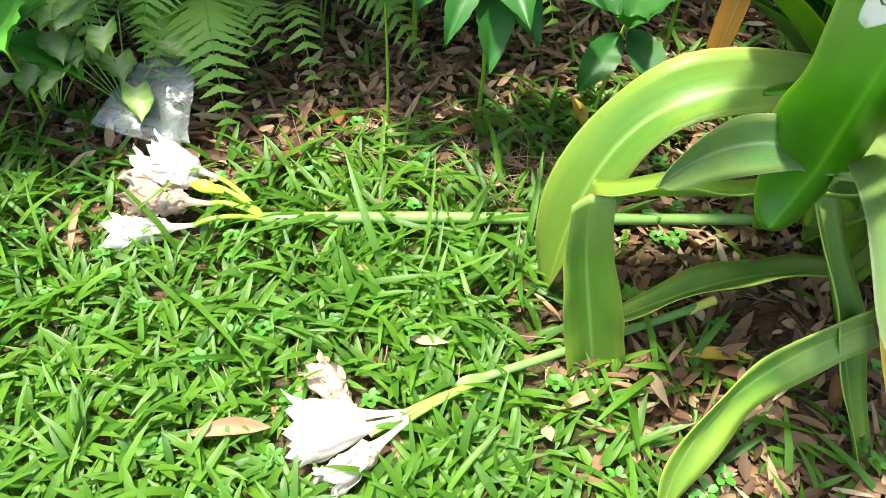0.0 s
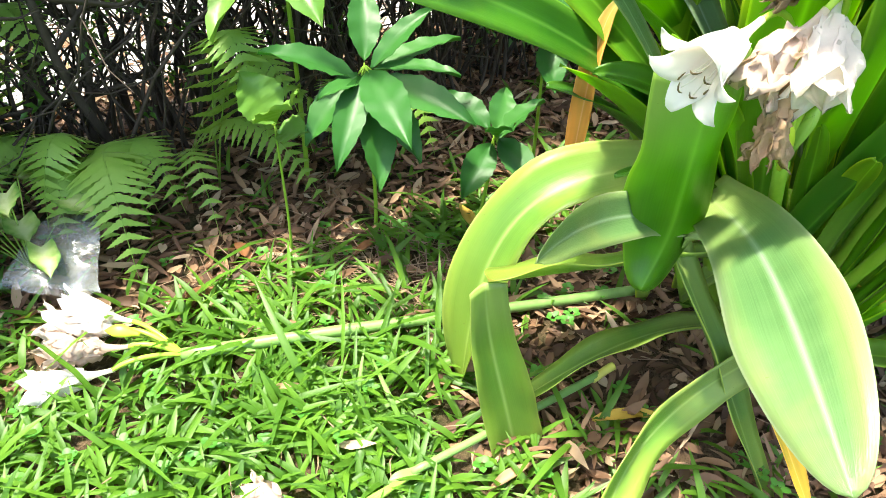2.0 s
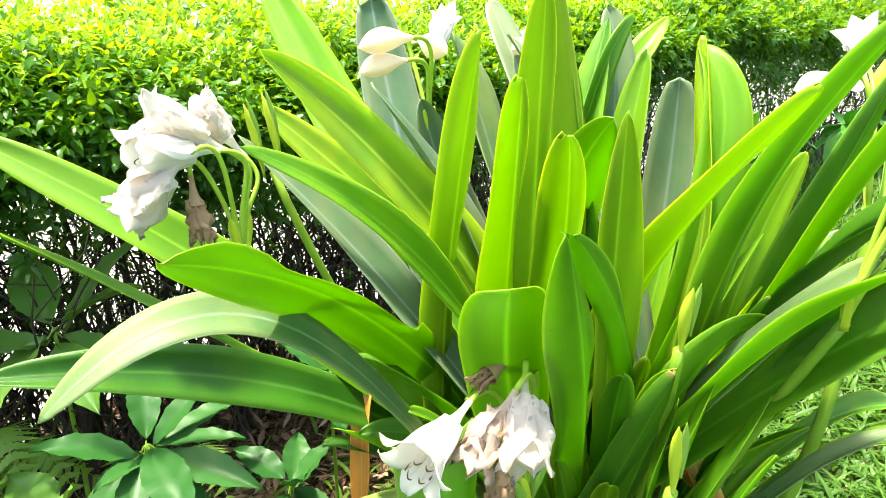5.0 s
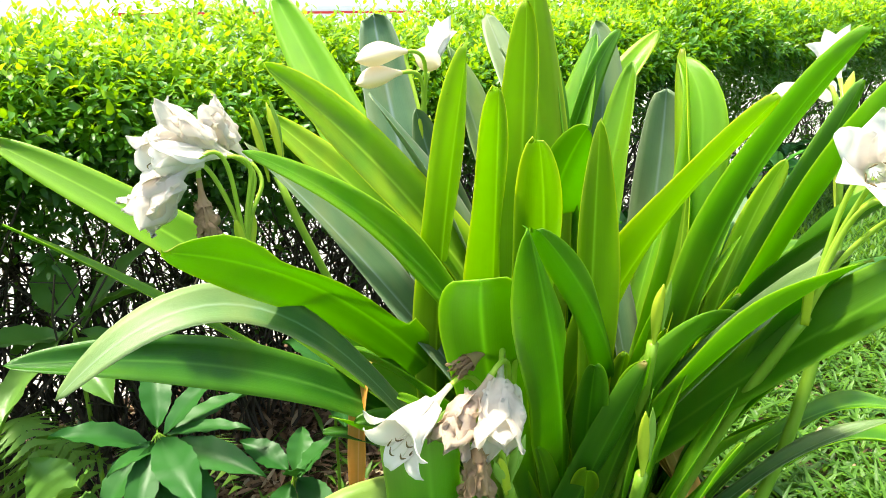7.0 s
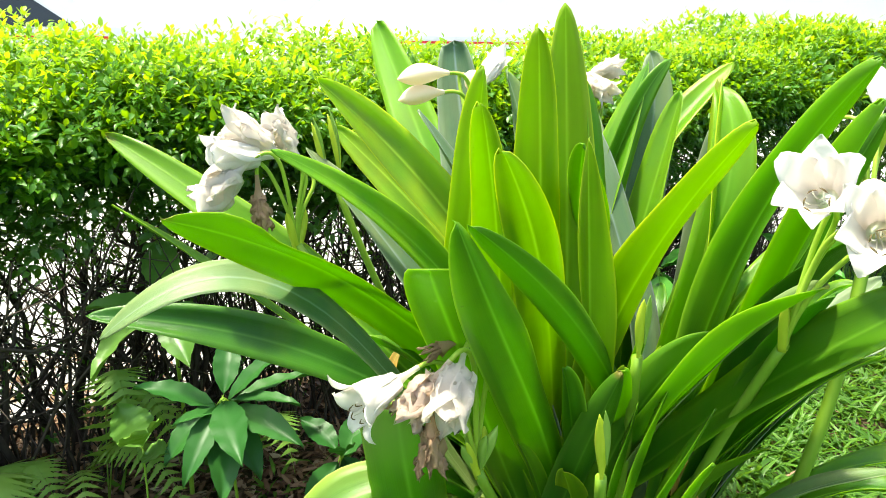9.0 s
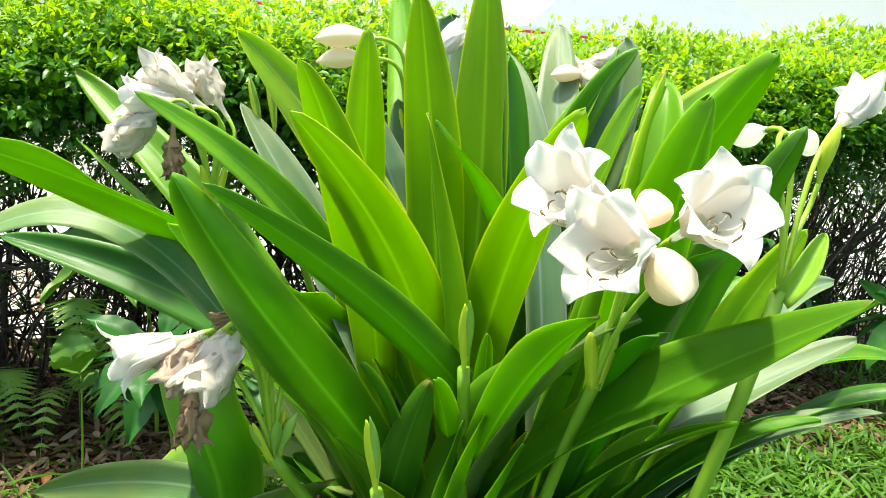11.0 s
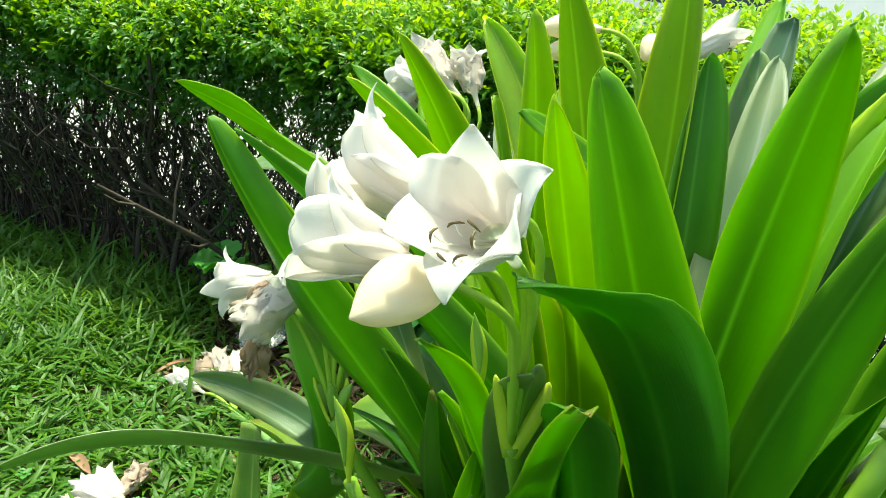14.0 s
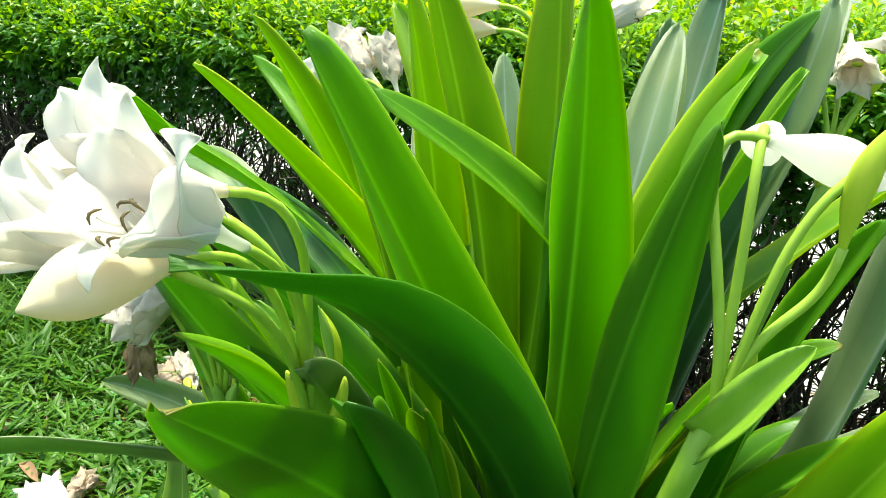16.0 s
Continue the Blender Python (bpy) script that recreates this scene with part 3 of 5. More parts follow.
def build_ground():
    n = 120
    xs = [-90, -40, -15, -7] + [-4 + 7.6 * i / n for i in range(n + 1)] + [7, 15, 40, 90]
    ys = [-90, -40, -12, -4] + [-1.2 + 5.2 * i / n for i in range(n + 1)] + [7, 15, 40, 90]
    verts = [(x, y, 0.014 * noise.noise(Vector((x * 2.3, y * 2.3, 0))) + 0.008 * noise.noise(Vector((x * 9, y * 9, 3))) if abs(x) < 6 and abs(y) < 6 else 0.0) for y in ys for x in xs]
    w = len(xs)
    faces = [(j * w + i, j * w + i + 1, (j + 1) * w + i + 1, (j + 1) * w + i) for j in range(len(ys) - 1) for i in range(w - 1)]
    return tagged(mesh_object("ground", verts, faces, soil_mat), "brown garden soil under lawn and leaf litter", "ground", kind="structure")


def slab(name, u0, u1, v0, v1, z0, z1, material):
    c = [hedge_point(u, v, z) for z in (z0, z1) for u, v in ((u0, v0), (u1, v0), (u1, v1), (u0, v1))]
    f = [(3, 2, 1, 0), (4, 5, 6, 7), (0, 1, 5, 4), (1, 2, 6, 5), (2, 3, 7, 6), (3, 0, 4, 7)]
    return mesh_object(name, c, f, material, smooth=False)


build_ground()
tagged(slab("pavement", -60, 60, 0.76, 70, -0.05, 0.035, concrete), "pale sunlit concrete pavement behind the hedge", "pavement", kind="structure")
# added backdrop: its pale paint stands in for glare above the hedge
tagged(slab("backdrop_wall", -60, 60, 26, 26.3, 0.0, 9.0, backdrop_paint), "plain pale backdrop wall added beyond the pavement", "wall", kind="structure")

LEAF_SMALL = leaf_mesh([(0.28, 0.36, 0.03), (0.62, 0.34, 0.02)])
LEAF_PLAIN = leaf_mesh([(0.42, 0.36, 0.04)])
LEAF_BLADE = leaf_mesh([(0.22, 0.46, 0.0), (0.5, 0.5, 0.0), (0.78, 0.34, 0.0)])


def build_hedge():
    root = empty("hedge", hedge_point(1.0, 0.35, 0), "clipped green hedge with bare dark stems below a leafy top", "hedge")
    rng = np.random.default_rng(5)
    # stems: crooked, forking, dark below the leaves
    verts, faces = [], []
    r = random.Random(8)
    for i in range(1300):
        u, v = (r.uniform(-3.0, 3.6) if i % 4 else (r.uniform(3.6, 10.5) if i % 8 else r.uniform(-6.0, -3.0))), r.uniform(0.10, 0.62)
        p = hedge_point(u, v, -0.02)
        lean = Vector((r.uniform(-.35, .35), r.uniform(-.35, .25), 1)).normalized()
        h = r.uniform(0.75, 1.25)
        rad = r.uniform(0.003, 0.0085) if i % 9 else r.uniform(0.012, 0.02)
        pts = [p]
        for k in range(7):
            lean = (lean + Vector((r.uniform(-.33, .33), r.uniform(-.33, .33), r.uniform(-.05, .2)))).normalized()
            pts.append(pts[-1] + lean * h / 7)
        tv, tf = tube_data(pts, [rad * (1 - 0.6 * k / 7) for k in range(8)], 4, False)
        n0 = len(verts)
        verts += tv
        faces += [tuple(n0 + x for x in q) for q in tf]
        for k in (2, 3, 4, 5, 6):
            if r.random() < 0.75:
                d = Vector((r.uniform(-1, 1), r.uniform(-1, .8), r.uniform(-.2, 1))).normalized()
                q0 = pts[k]
                q1 = q0 + d * r.uniform(.08, .2)
                q2 = q1 + (d + Vector((r.uniform(-.6, .6), r.uniform(-.6, .6), r.uniform(0, .6)))).normalized() * r.uniform(.06, .16)
                tv, tf = tube_data([q0, q1, q2], [rad * .5, rad * .4, rad * .2], 3, False)
                n0 = len(verts)
                verts += tv
                faces += [tuple(n0 + x for x in q) for q in tf]
    under(mesh_object("stem_thicket", verts, faces, bark), root, "crooked bare brown stems")["kind"] = "stuff"

    def place(u, v, z):
        return np.array(HEDGE_AT)[None] + u[:, None] * np.array(HEDGE_U) + v[:, None] * np.array(HEDGE_V) + z[:, None] * np.array([0, 0, 1.0])

    def top_height(u, v):
        return 1.325 + 0.04 * np.sin(u * 1.7 + 1) + 0.035 * np.sin(u * 5.1 + v * 4) + 0.16 * np.clip(v, 0, 0.75) + 0.13 * np.clip((u - 0.8) / 3, 0, 1) - 0.10 * np.clip((0.12 - v) / 0.2, 0, 1) ** 2

    def sprigs(n, u0, u1, vfun, zfun, out, leaves, length, name, material, label, unit=None):
        u = rng.uniform(u0, u1, n)
        v = vfun(n)
        z = zfun(u, v, n)
        base = place(u, v, z)
        way = rng.normal(size=(n, 3)) * 0.55 + np.array(out)
        way /= np.linalg.norm(way, axis=1, keepdims=True)
        at, ah, up, sz = [], [], [], []
        for k in range(leaves):
            s = (k + 0.5) / leaves
            turn = rng.uniform(0, 2 * np.pi, n)
            ref = np.cross(way, np.array([0.31, 0.2, 0.93]))
            ref /= np.linalg.norm(ref, axis=1, keepdims=True)
            ref2 = np.cross(way, ref)
            rad = np.cos(turn)[:, None] * ref + np.sin(turn)[:, None] * ref2
            at.append(base + way * (s * 0.10) + rng.normal(size=(n, 3)) * 0.006)
            d = rad * (1.0 - 0.45 * s) + way * (0.35 + 0.7 * s) + np.array([0, 0, -0.1])
            ah.append(d)
            up.append(way * 0.7 + np.array([0, 0, 0.9]) + rng.normal(size=(n, 3)) * 0.25)
            sz.append(rng.uniform(length * 0.65, length * 1.2, n) * (1.1 - 0.4 * s))
        at, ah, up, sz = np.concatenate(at), np.concatenate(ah), np.concatenate(up), np.concatenate(sz)
        ob = scatter(name, unit or LEAF_SMALL, at, ah, up, sz, sz * 0.62, material, root, label, rng.uniform(0.0, 0.35, len(sz)))
        ob["kind"] = "stuff"

    v_out = np.array(-HEDGE_V)
    # leafy crown, thick towards the top, ragged below; larger and fewer leaves far along the hedge
    for u0, u1, many, big in ((-2.6, 3.4, 1.0, 1.0), (-6.0, -2.6, 0.5, 1.4), (3.4, 10.5, 0.42, 1.5)):
        run = (u1 - u0) * many
        fine = None if big == 1.0 else LEAF_PLAIN
        sprigs(int(1150 * run), u0, u1, lambda n: rng.uniform(0.0, 0.72, n), lambda u, v, n: top_height(u, v) - 0.03 - 0.30 * rng.random(n) ** 1.1, v_out * 0.3 + np.array([0, 0, .7]), 8, 0.046 * big, "foliage", hedge_leaf_mat, "small pointed mid-green leaves", LEAF_PLAIN)
        sprigs(int(700 * run), u0, u1, lambda n: rng.uniform(-0.12, 0.10, n), lambda u, v, n: top_height(u, v) - 0.03 - 0.13 * rng.random(n) ** 1.2, v_out * 0.9 + np.array([0, 0, .45]), 8, 0.044 * big, "front_foliage", hedge_leaf_mat, "small green leaves on the clipped face", fine)
        sprigs(int(520 * run), u0, u1, lambda n: rng.uniform(-0.10, 0.14, n), lambda u, v, n: top_height(u, v) - 0.12 - 0.27 * rng.random(n) ** 1.3, v_out * 0.9 + np.array([0, 0, .45]), 8, 0.042 * big, "lower_face_foliage", hedge_shade_mat, "dark shade-toned leaves low on the clipped face", fine)
        sprigs(int(420 * run), u0, u1, lambda n: rng.uniform(-0.08, 0.76, n), lambda u, v, n: top_height(u, v) - 0.05 + 0.05 * rng.random(n), v_out * 0.2 + np.array([0, 0, 1.0]), 7, 0.042 * big, "young_growth", hedge_tip_mat, "young yellow-green shoots on top", fine)
        sprigs(int(430 * run), u0, u1, lambda n: rng.uniform(0.04, 0.66, n), lambda u, v, n: 0.78 + 0.38 * rng.random(n), np.array([0, 0, .5]), 7, 0.040 * big, "inner_foliage", hedge_shade_mat, "shaded leaves below the leafy crown", LEAF_PLAIN)
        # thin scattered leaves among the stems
        sprigs(int(320 * run), u0, u1, lambda n: rng.uniform(0.02, 0.66, n), lambda u, v, n: 0.1 + 0.85 * rng.random(n) ** 0.65, np.array([0, 0, .5]), 6, 0.036 * big, "low_foliage", hedge_shade_mat, "sparse dark leaves among the stems", LEAF_PLAIN)
    return root


build_hedge()

# ---- the crinum lily ----
lily = empty("crinum_lily", CLUMP, "large crinum lily clump with long strap leaves and white flowers", "lily plant")
LEAF_COUNT = 0


def strap(c0, c1, c2, c3, width, roll, material, **kw):
    global LEAF_COUNT
    LEAF_COUNT += 1
    kw.setdefault("wave", 0.08)
    return under(ribbon("leaf", (c0, c1, c2, c3), width, material, roll, seed=LEAF_COUNT, **kw), lily)


strap((1.080, 1.126, 0.061), (0.764, 1.229, 0.595), (0.350, 1.388, 0.992), (-0.133, 1.605, 1.246), 0.121, -46, leaf_mid)
strap((1.084, 1.424, 0.093), (0.809, 1.353, 0.689), (0.441, 1.159, 1.045), (0.161, 0.730, 1.212), 0.140, 62, leaf_mid, wave=0.05, channel=0.10, wing=(0.50, 0.93, -55, 1))
strap((0.805, 1.083, 0.373), (0.560, 1.050, 0.720), (0.348, 1.030, 1.261), (-0.010, 0.940, 0.940), 0.088, -38, leaf_pale, wave=0.02, channel=0.08)
strap((1.038, 1.250, 0.069), (0.777, 1.286, 0.597), (0.382, 1.263, 0.834), (-0.124, 1.250, 0.882), 0.113, -52, leaf_dark)
strap((1.097, 1.161, 0.062), (0.777, 1.291, 0.485), (0.341, 1.429, 0.781), (-0.133, 1.598, 1.065), 0.045, 3, leaf_mid)
strap((1.050, 1.211, 0.059), (0.948, 1.200, 0.605), (0.726, 1.162, 1.069), (0.312, 1.046, 1.275), 0.078, -65, leaf_mid)
strap((1.045, 1.078, 0.056), (0.913, 1.159, 0.528), (0.675, 1.285, 0.911), (0.373, 1.462, 1.226), 0.115, -21, leaf_grey)
strap((1.136, 1.148, 0.057), (1.043, 1.198, 0.563), (0.833, 1.302, 1.053), (0.404, 1.339, 1.397), 0.138, -50, leaf_lime)
strap((1.146, 1.139, 0.060), (1.060, 1.216, 0.572), (0.802, 1.366, 0.951), (0.445, 1.582, 1.265), 0.125, -49, leaf_lime)
strap((1.058, 1.096, 0.051), (0.933, 1.470, 0.574), (0.766, 1.873, 1.060), (0.620, 2.284, 1.546), 0.166, -36, leaf_mid, blunt=0.6)
strap((0.992, 1.133, 0.048), (0.917, 1.497, 0.483), (0.853, 1.764, 0.961), (0.826, 1.927, 1.485), 0.162, -26, leaf_grey, blunt=1.15)
strap((0.739, 1.196, 0.052), (0.716, 1.332, 0.530), (0.728, 1.268, 0.981), (0.743, 1.109, 1.432), 0.109, 17, leaf_lime)
strap((0.840, 1.217, 0.053), (0.828, 1.216, 0.532), (0.802, 1.128, 0.995), (0.684, 0.862, 1.374), 0.112, 44, leaf_lime)
strap((0.961, 1.221, 0.052), (0.942, 1.287, 0.553), (0.909, 1.220, 1.035), (0.840, 1.059, 1.508), 0.130, 41, leaf_lime)
strap((1.011, 1.234, 0.058), (0.963, 1.288, 0.544), (0.928, 1.099, 0.976), (0.700, 0.762, 1.305), 0.128, 40, leaf_lime)
strap((1.088, 1.077, 0.052), (1.035, 1.069, 0.473), (0.971, 0.992, 0.889), (0.894, 0.881, 1.310), 0.096, -16, leaf_lime)
strap((0.901, 1.114, 0.053), (1.041, 1.207, 0.497), (1.171, 1.295, 0.935), (1.304, 1.358, 1.367), 0.115, 0, leaf_mid)
strap((0.956, 1.080, 0.054), (0.971, 1.184, 0.585), (1.046, 1.321, 1.053), (1.254, 1.449, 1.436), 0.117, -17, leaf_mid)
strap((0.796, 1.350, 0.058), (0.921, 1.471, 0.611), (1.193, 1.583, 1.069), (1.611, 1.657, 1.433), 0.118, 16, leaf_lime)
strap((1.051, 1.150, 0.049), (1.335, 1.356, 0.429), (1.488, 1.448, 0.845), (1.474, 1.436, 1.288), 0.131, 8, leaf_grey, blunt=1.15)
strap((0.991, 1.246, 0.058), (1.014, 1.238, 0.551), (0.992, 1.033, 0.993), (1.132, 0.726, 1.352), 0.118, -13, leaf_lime)
strap((1.279, 1.092, 0.058), (1.312, 1.110, 0.539), (1.257, 0.906, 0.960), (1.270, 0.607, 1.395), 0.136, 21, leaf_mid)
strap((0.821, 1.171, 0.064), (1.052, 1.038, 0.494), (1.170, 0.733, 0.894), (1.431, 0.427, 1.214), 0.117, 52, leaf_shade)
strap((0.951, 1.171, 0.064), (1.007, 0.956, 0.583), (1.066, 0.751, 0.959), (1.167, 0.541, 1.122), 0.082, -14, leaf_mid)
strap((0.990, 1.103, 0.054), (0.950, 1.072, 0.562), (0.750, 0.736, 0.832), (0.591, 0.596, 1.224), 0.119, 63, leaf_mid)
strap((1.213, 1.165, 0.068), (1.191, 1.150, 0.545), (0.979, 0.948, 0.915), (0.622, 0.620, 1.211), 0.082, 71, leaf_shade, wave=0.12)
strap((1.003, 1.127, 0.059), (0.817, 1.041, 0.498), (0.667, 0.907, 0.877), (0.568, 0.678, 1.130), 0.140, 20, leaf_mid, wave=0.0, channel=0.12, blunt=1.2, tip=0.8)
strap((0.628, 0.945, 0.428), (0.687, 0.850, 0.277), (0.762, 0.743, 0.138), (0.796, 0.641, -0.030), 0.085, -15, leaf_fade, foot=0.9)
strap((0.752, 0.938, 0.205), (0.621, 0.937, 0.231), (0.490, 0.921, 0.182), (0.342, 0.879, 0.105), 0.080, 19, leaf_fade, foot=0.9)
strap((0.765, 0.807, 0.227), (0.558, 0.729, 0.228), (0.428, 0.630, 0.182), (0.403, 0.543, 0.054), 0.080, -58, leaf_fade, foot=0.9)
strap((0.525, 0.806, 0.851), (0.540, 0.810, 0.672), (0.607, 0.955, 0.513), (0.520, 0.836, 0.417), 0.155, 6, leaf_shade, foot=0.9)
strap((0.785, 1.107, 0.455), (0.401, 1.107, 0.562), (0.262, 1.054, 0.440), (0.258, 1.021, 0.019), 0.144, -18, leaf_fade, foot=0.8)
strap((0.610, 0.865, 0.488), (0.650, 0.909, 0.493), (0.478, 0.938, 0.569), (0.284, 0.717, 0.604), 0.087, -49, leaf_pale, foot=0.5)
strap((0.262, 0.885, 0.415), (0.272, 0.880, 0.310), (0.300, 0.862, 0.170), (0.340, 0.835, -0.01), 0.112, 46, leaf_fade, foot=0.62, tip=0.9, wave=0.04)
strap((0.954, 0.874, 0.147), (1.073, 0.835, 0.208), (1.220, 0.748, 0.194), (1.404, 0.646, 0.151), 0.125, 0, leaf_mid)
strap((1.05, 1.03, 0.06), (1.10, 1.10, 0.50), (1.36, 0.98, 0.74), (1.78, 1.15, 0.92), 0.115, 12, leaf_grey)
strap((1.241, 1.078, 0.051), (1.255, 1.033, 0.503), (1.333, 0.951, 0.935), (1.481, 0.859, 1.353), 0.102, -57, leaf_shade)
strap((0.880, 1.065, 0.055), (0.859, 0.978, 0.342), (0.876, 0.867, 0.611), (0.947, 0.778, 0.883), 0.085, -24, leaf_dark)
strap((1.065, 1.117, 0.053), (1.017, 1.175, 0.533), (0.887, 1.284, 0.959), (0.651, 1.433, 1.319), 0.116, 0, leaf_grey)
strap((1.176, 1.071, 0.057), (1.207, 1.059, 0.608), (1.151, 1.190, 1.069), (1.011, 1.494, 1.406), 0.109, 0, leaf_grey)
strap((0.997, 1.137, 0.050), (1.000, 1.216, 0.555), (0.989, 1.248, 1.061), (0.950, 1.227, 1.565), 0.135, -40, leaf_lime)
strap((0.709, 1.031, 0.472), (0.620, 0.723, 0.611), (0.524, 0.528, 0.706), (0.481, 0.284, 0.645), 0.152, 40, leaf_pale, foot=0.7, channel=0.06, wave=0.03)
strap((0.780, 0.973, 0.379), (0.606, 0.949, 0.393), (0.433, 0.922, 0.410), (0.263, 0.887, 0.433), 0.085, 27, leaf_fade, foot=0.9, tip=0.95)
strap((1.202, 1.150, 0.051), (1.197, 1.070, 0.596), (1.241, 1.041, 1.123), (1.393, 0.780, 1.454), 0.115, -27, leaf_mid)
strap((1.182, 1.271, 0.052), (1.326, 1.080, 0.567), (1.267, 0.892, 1.061), (1.344, 0.496, 1.281), 0.138, 15, leaf_dark, fold=(0.88, (1.325, 0.462, 1.262)))
strap((1.122, 1.238, 0.055), (1.184, 1.041, 0.570), (1.248, 1.008, 1.030), (1.319, 1.191, 1.404), 0.095, 0, leaf_lime)
strap((1.152, 1.093, 0.055), (1.171, 1.209, 0.605), (1.167, 1.452, 1.085), (1.131, 1.827, 1.482), 0.135, -2, leaf_grey, blunt=0.5)
strap((1.119, 1.379, 0.064), (1.150, 1.526, 0.633), (1.075, 1.382, 1.053), (0.908, 0.933, 1.294), 0.135, -39, leaf_mid)
strap((0.98, 1.0, 0.30), (1.06, 0.96, 0.28), (1.2, 0.92, 0.18), (1.33, 0.89, 0.05), 0.034, 0, leaf_old, foot=0.7)
strap((1.29, 1.03, 0.36), (1.34, 0.98, 0.34), (1.37, 0.91, 0.22), (1.39, 0.86, 0.05), 0.024, 0, leaf_pale, foot=0.8)
strap((1.04, 0.95, 0.12), (1.15, 0.88, 0.42), (1.32, 0.80, 0.62), (1.55, 0.72, 0.66), 0.05, 0, leaf_pale, foot=0.7)
strap((1.05, 0.97, 0.12), (1.12, 0.92, 0.5), (1.24, 0.82, 0.8), (1.42, 0.70, 0.92), 0.055, 10, leaf_mid, foot=0.6)
strap((1.16, 1.02, 0.1), (1.18, 0.95, 0.5), (1.22, 0.82, 0.82), (1.27, 0.66, 1.065), 0.09, 0, leaf_dark, blunt=0.9, tip=0.85)
strap((0.600, 1.30, 0.74), (0.555, 1.29, 0.75), (0.535, 1.26, 0.58), (0.525, 1.25, 0.39), 0.058, 0, leaf_orange, foot=0.35)
strap((1.18, 0.98, 0.56), (1.17, 0.88, 0.52), (1.165, 0.81, 0.33), (1.15, 0.77, 0.14), 0.07, 0, leaf_orange, foot=0.8)
strap((1.10, 1.03, 0.62), (1.13, 1.0, 0.60), (1.17, 0.95, 0.50), (1.22, 0.93, 0.40), 0.04, 20, leaf_orange, foot=0.8)
strap((0.72, 0.90, 0.40), (0.75, 0.80, 0.30), (0.80, 0.70, 0.14), (0.84, 0.60, 0.03), 0.04, 10, leaf_old, foot=0.9)
strap((1.22, 1.02, 0.1), (1.40, 0.92, 0.55), (1.62, 0.80, 0.70), (1.80, 0.70, 0.42), 0.08, 0, leaf_mid)
strap((1.25, 1.08, 0.1), (1.50, 1.05, 0.50), (1.80, 0.98, 0.62), (2.05, 0.95, 0.40), 0.085, 0, leaf_mid)
strap((1.15, 1.10, 0.1), (1.25, 1.12, 0.5), (1.38, 1.20, 0.85), (1.62, 1.30, 1.0), 0.075, 10, leaf_mid)
strap((1.18, 1.15, 0.1), (1.28, 1.25, 0.5), (1.42, 1.40, 0.8), (1.62, 1.55, 0.92), 0.07, -10, leaf_mid)
strap((1.20, 1.05, 0.1), (1.30, 1.05, 0.5), (1.45, 1.02, 0.75), (1.68, 1.0, 0.80), 0.075, 5, leaf_shade)
strap((1.20, 1.15, 0.1), (1.40, 1.22, 0.65), (1.75, 1.30, 0.92), (2.05, 1.35, 0.80), 0.08, 0, leaf_mid)
# narrow leaves rising from the clump's front edge
strap((0.930, 0.900, 0.060), (0.968, 0.834, 0.310), (1.029, 0.764, 0.533), (1.094, 0.676, 0.740), 0.058, 10, leaf_mid)
strap((0.930, 0.900, 0.060), (0.973, 0.847, 0.336), (1.039, 0.791, 0.586), (1.109, 0.721, 0.828), 0.055, 10, leaf_shade)
strap((0.930, 0.900, 0.060), (0.955, 0.867, 0.341), (1.001, 0.832, 0.596), (1.048, 0.788, 0.844), 0.050, 10, leaf_mid)
strap((0.930, 0.900, 0.060), (0.948, 0.808, 0.304), (0.987, 0.710, 0.521), (1.024, 0.586, 0.720), 0.060, 10, leaf_mid)
strap((0.930, 0.900, 0.060), (0.943, 0.880, 0.326), (0.977, 0.859, 0.565), (1.007, 0.833, 0.794), 0.045, 10, leaf_shade)
strap((1.000, 1.009, 0.064), (0.832, 0.881, 0.524), (1.085, 0.883, 0.955), (1.182, 0.804, 0.922), 0.098, -45, leaf_shade)
strap((1.057, 1.083, 0.075), (0.953, 1.033, 0.471), (1.096, 0.770, 0.959), (1.239, 0.632, 1.088), 0.088, 41, leaf_pale)
strap((1.024, 1.132, 0.060), (0.972, 1.265, 0.574), (0.855, 1.443, 0.966), (0.760, 1.429, 1.277), 0.121, -32, leaf_grey)
strap((1.097, 1.072, 0.060), (1.286, 1.098, 0.541), (1.283, 1.054, 0.907), (1.274, 1.128, 1.046), 0.114, -29, leaf_mid)
strap((1.060, 1.200, 0.060), (1.030, 1.300, 0.602), (1.060, 1.370, 1.200), (1.290, 1.400, 1.445), 0.085, 56, leaf_shade)
strap((1.088, 1.102, 0.060), (1.133, 1.179, 0.642), (1.361, 0.945, 1.234), (1.318, 1.208, 1.387), 0.113, 33, leaf_mid)
strap((1.065, 1.184, 0.060), (1.121, 1.363, 0.672), (1.309, 1.367, 1.322), (1.267, 1.477, 1.459), 0.112, 22, leaf_grey)
strap((1.044, 1.145, 0.060), (0.985, 1.261, 0.625), (1.027, 1.481, 1.096), (0.917, 1.609, 1.412), 0.126, 13, leaf_pale)
strap((1.077, 1.107, 0.060), (1.135, 1.182, 0.618), (1.074, 1.212, 1.062), (1.006, 1.254, 1.401), 0.111, 30, leaf_shade)
strap((1.165, 1.090, 0.059), (1.420, 1.180, 0.470), (1.500, 1.220, 0.850), (1.640, 1.165, 1.130), 0.098, 59, leaf_lime)
strap((1.121, 1.096, 0.058), (1.377, 1.211, 0.517), (1.320, 1.256, 0.890), (1.503, 1.194, 1.231), 0.095, 34, leaf_shade)


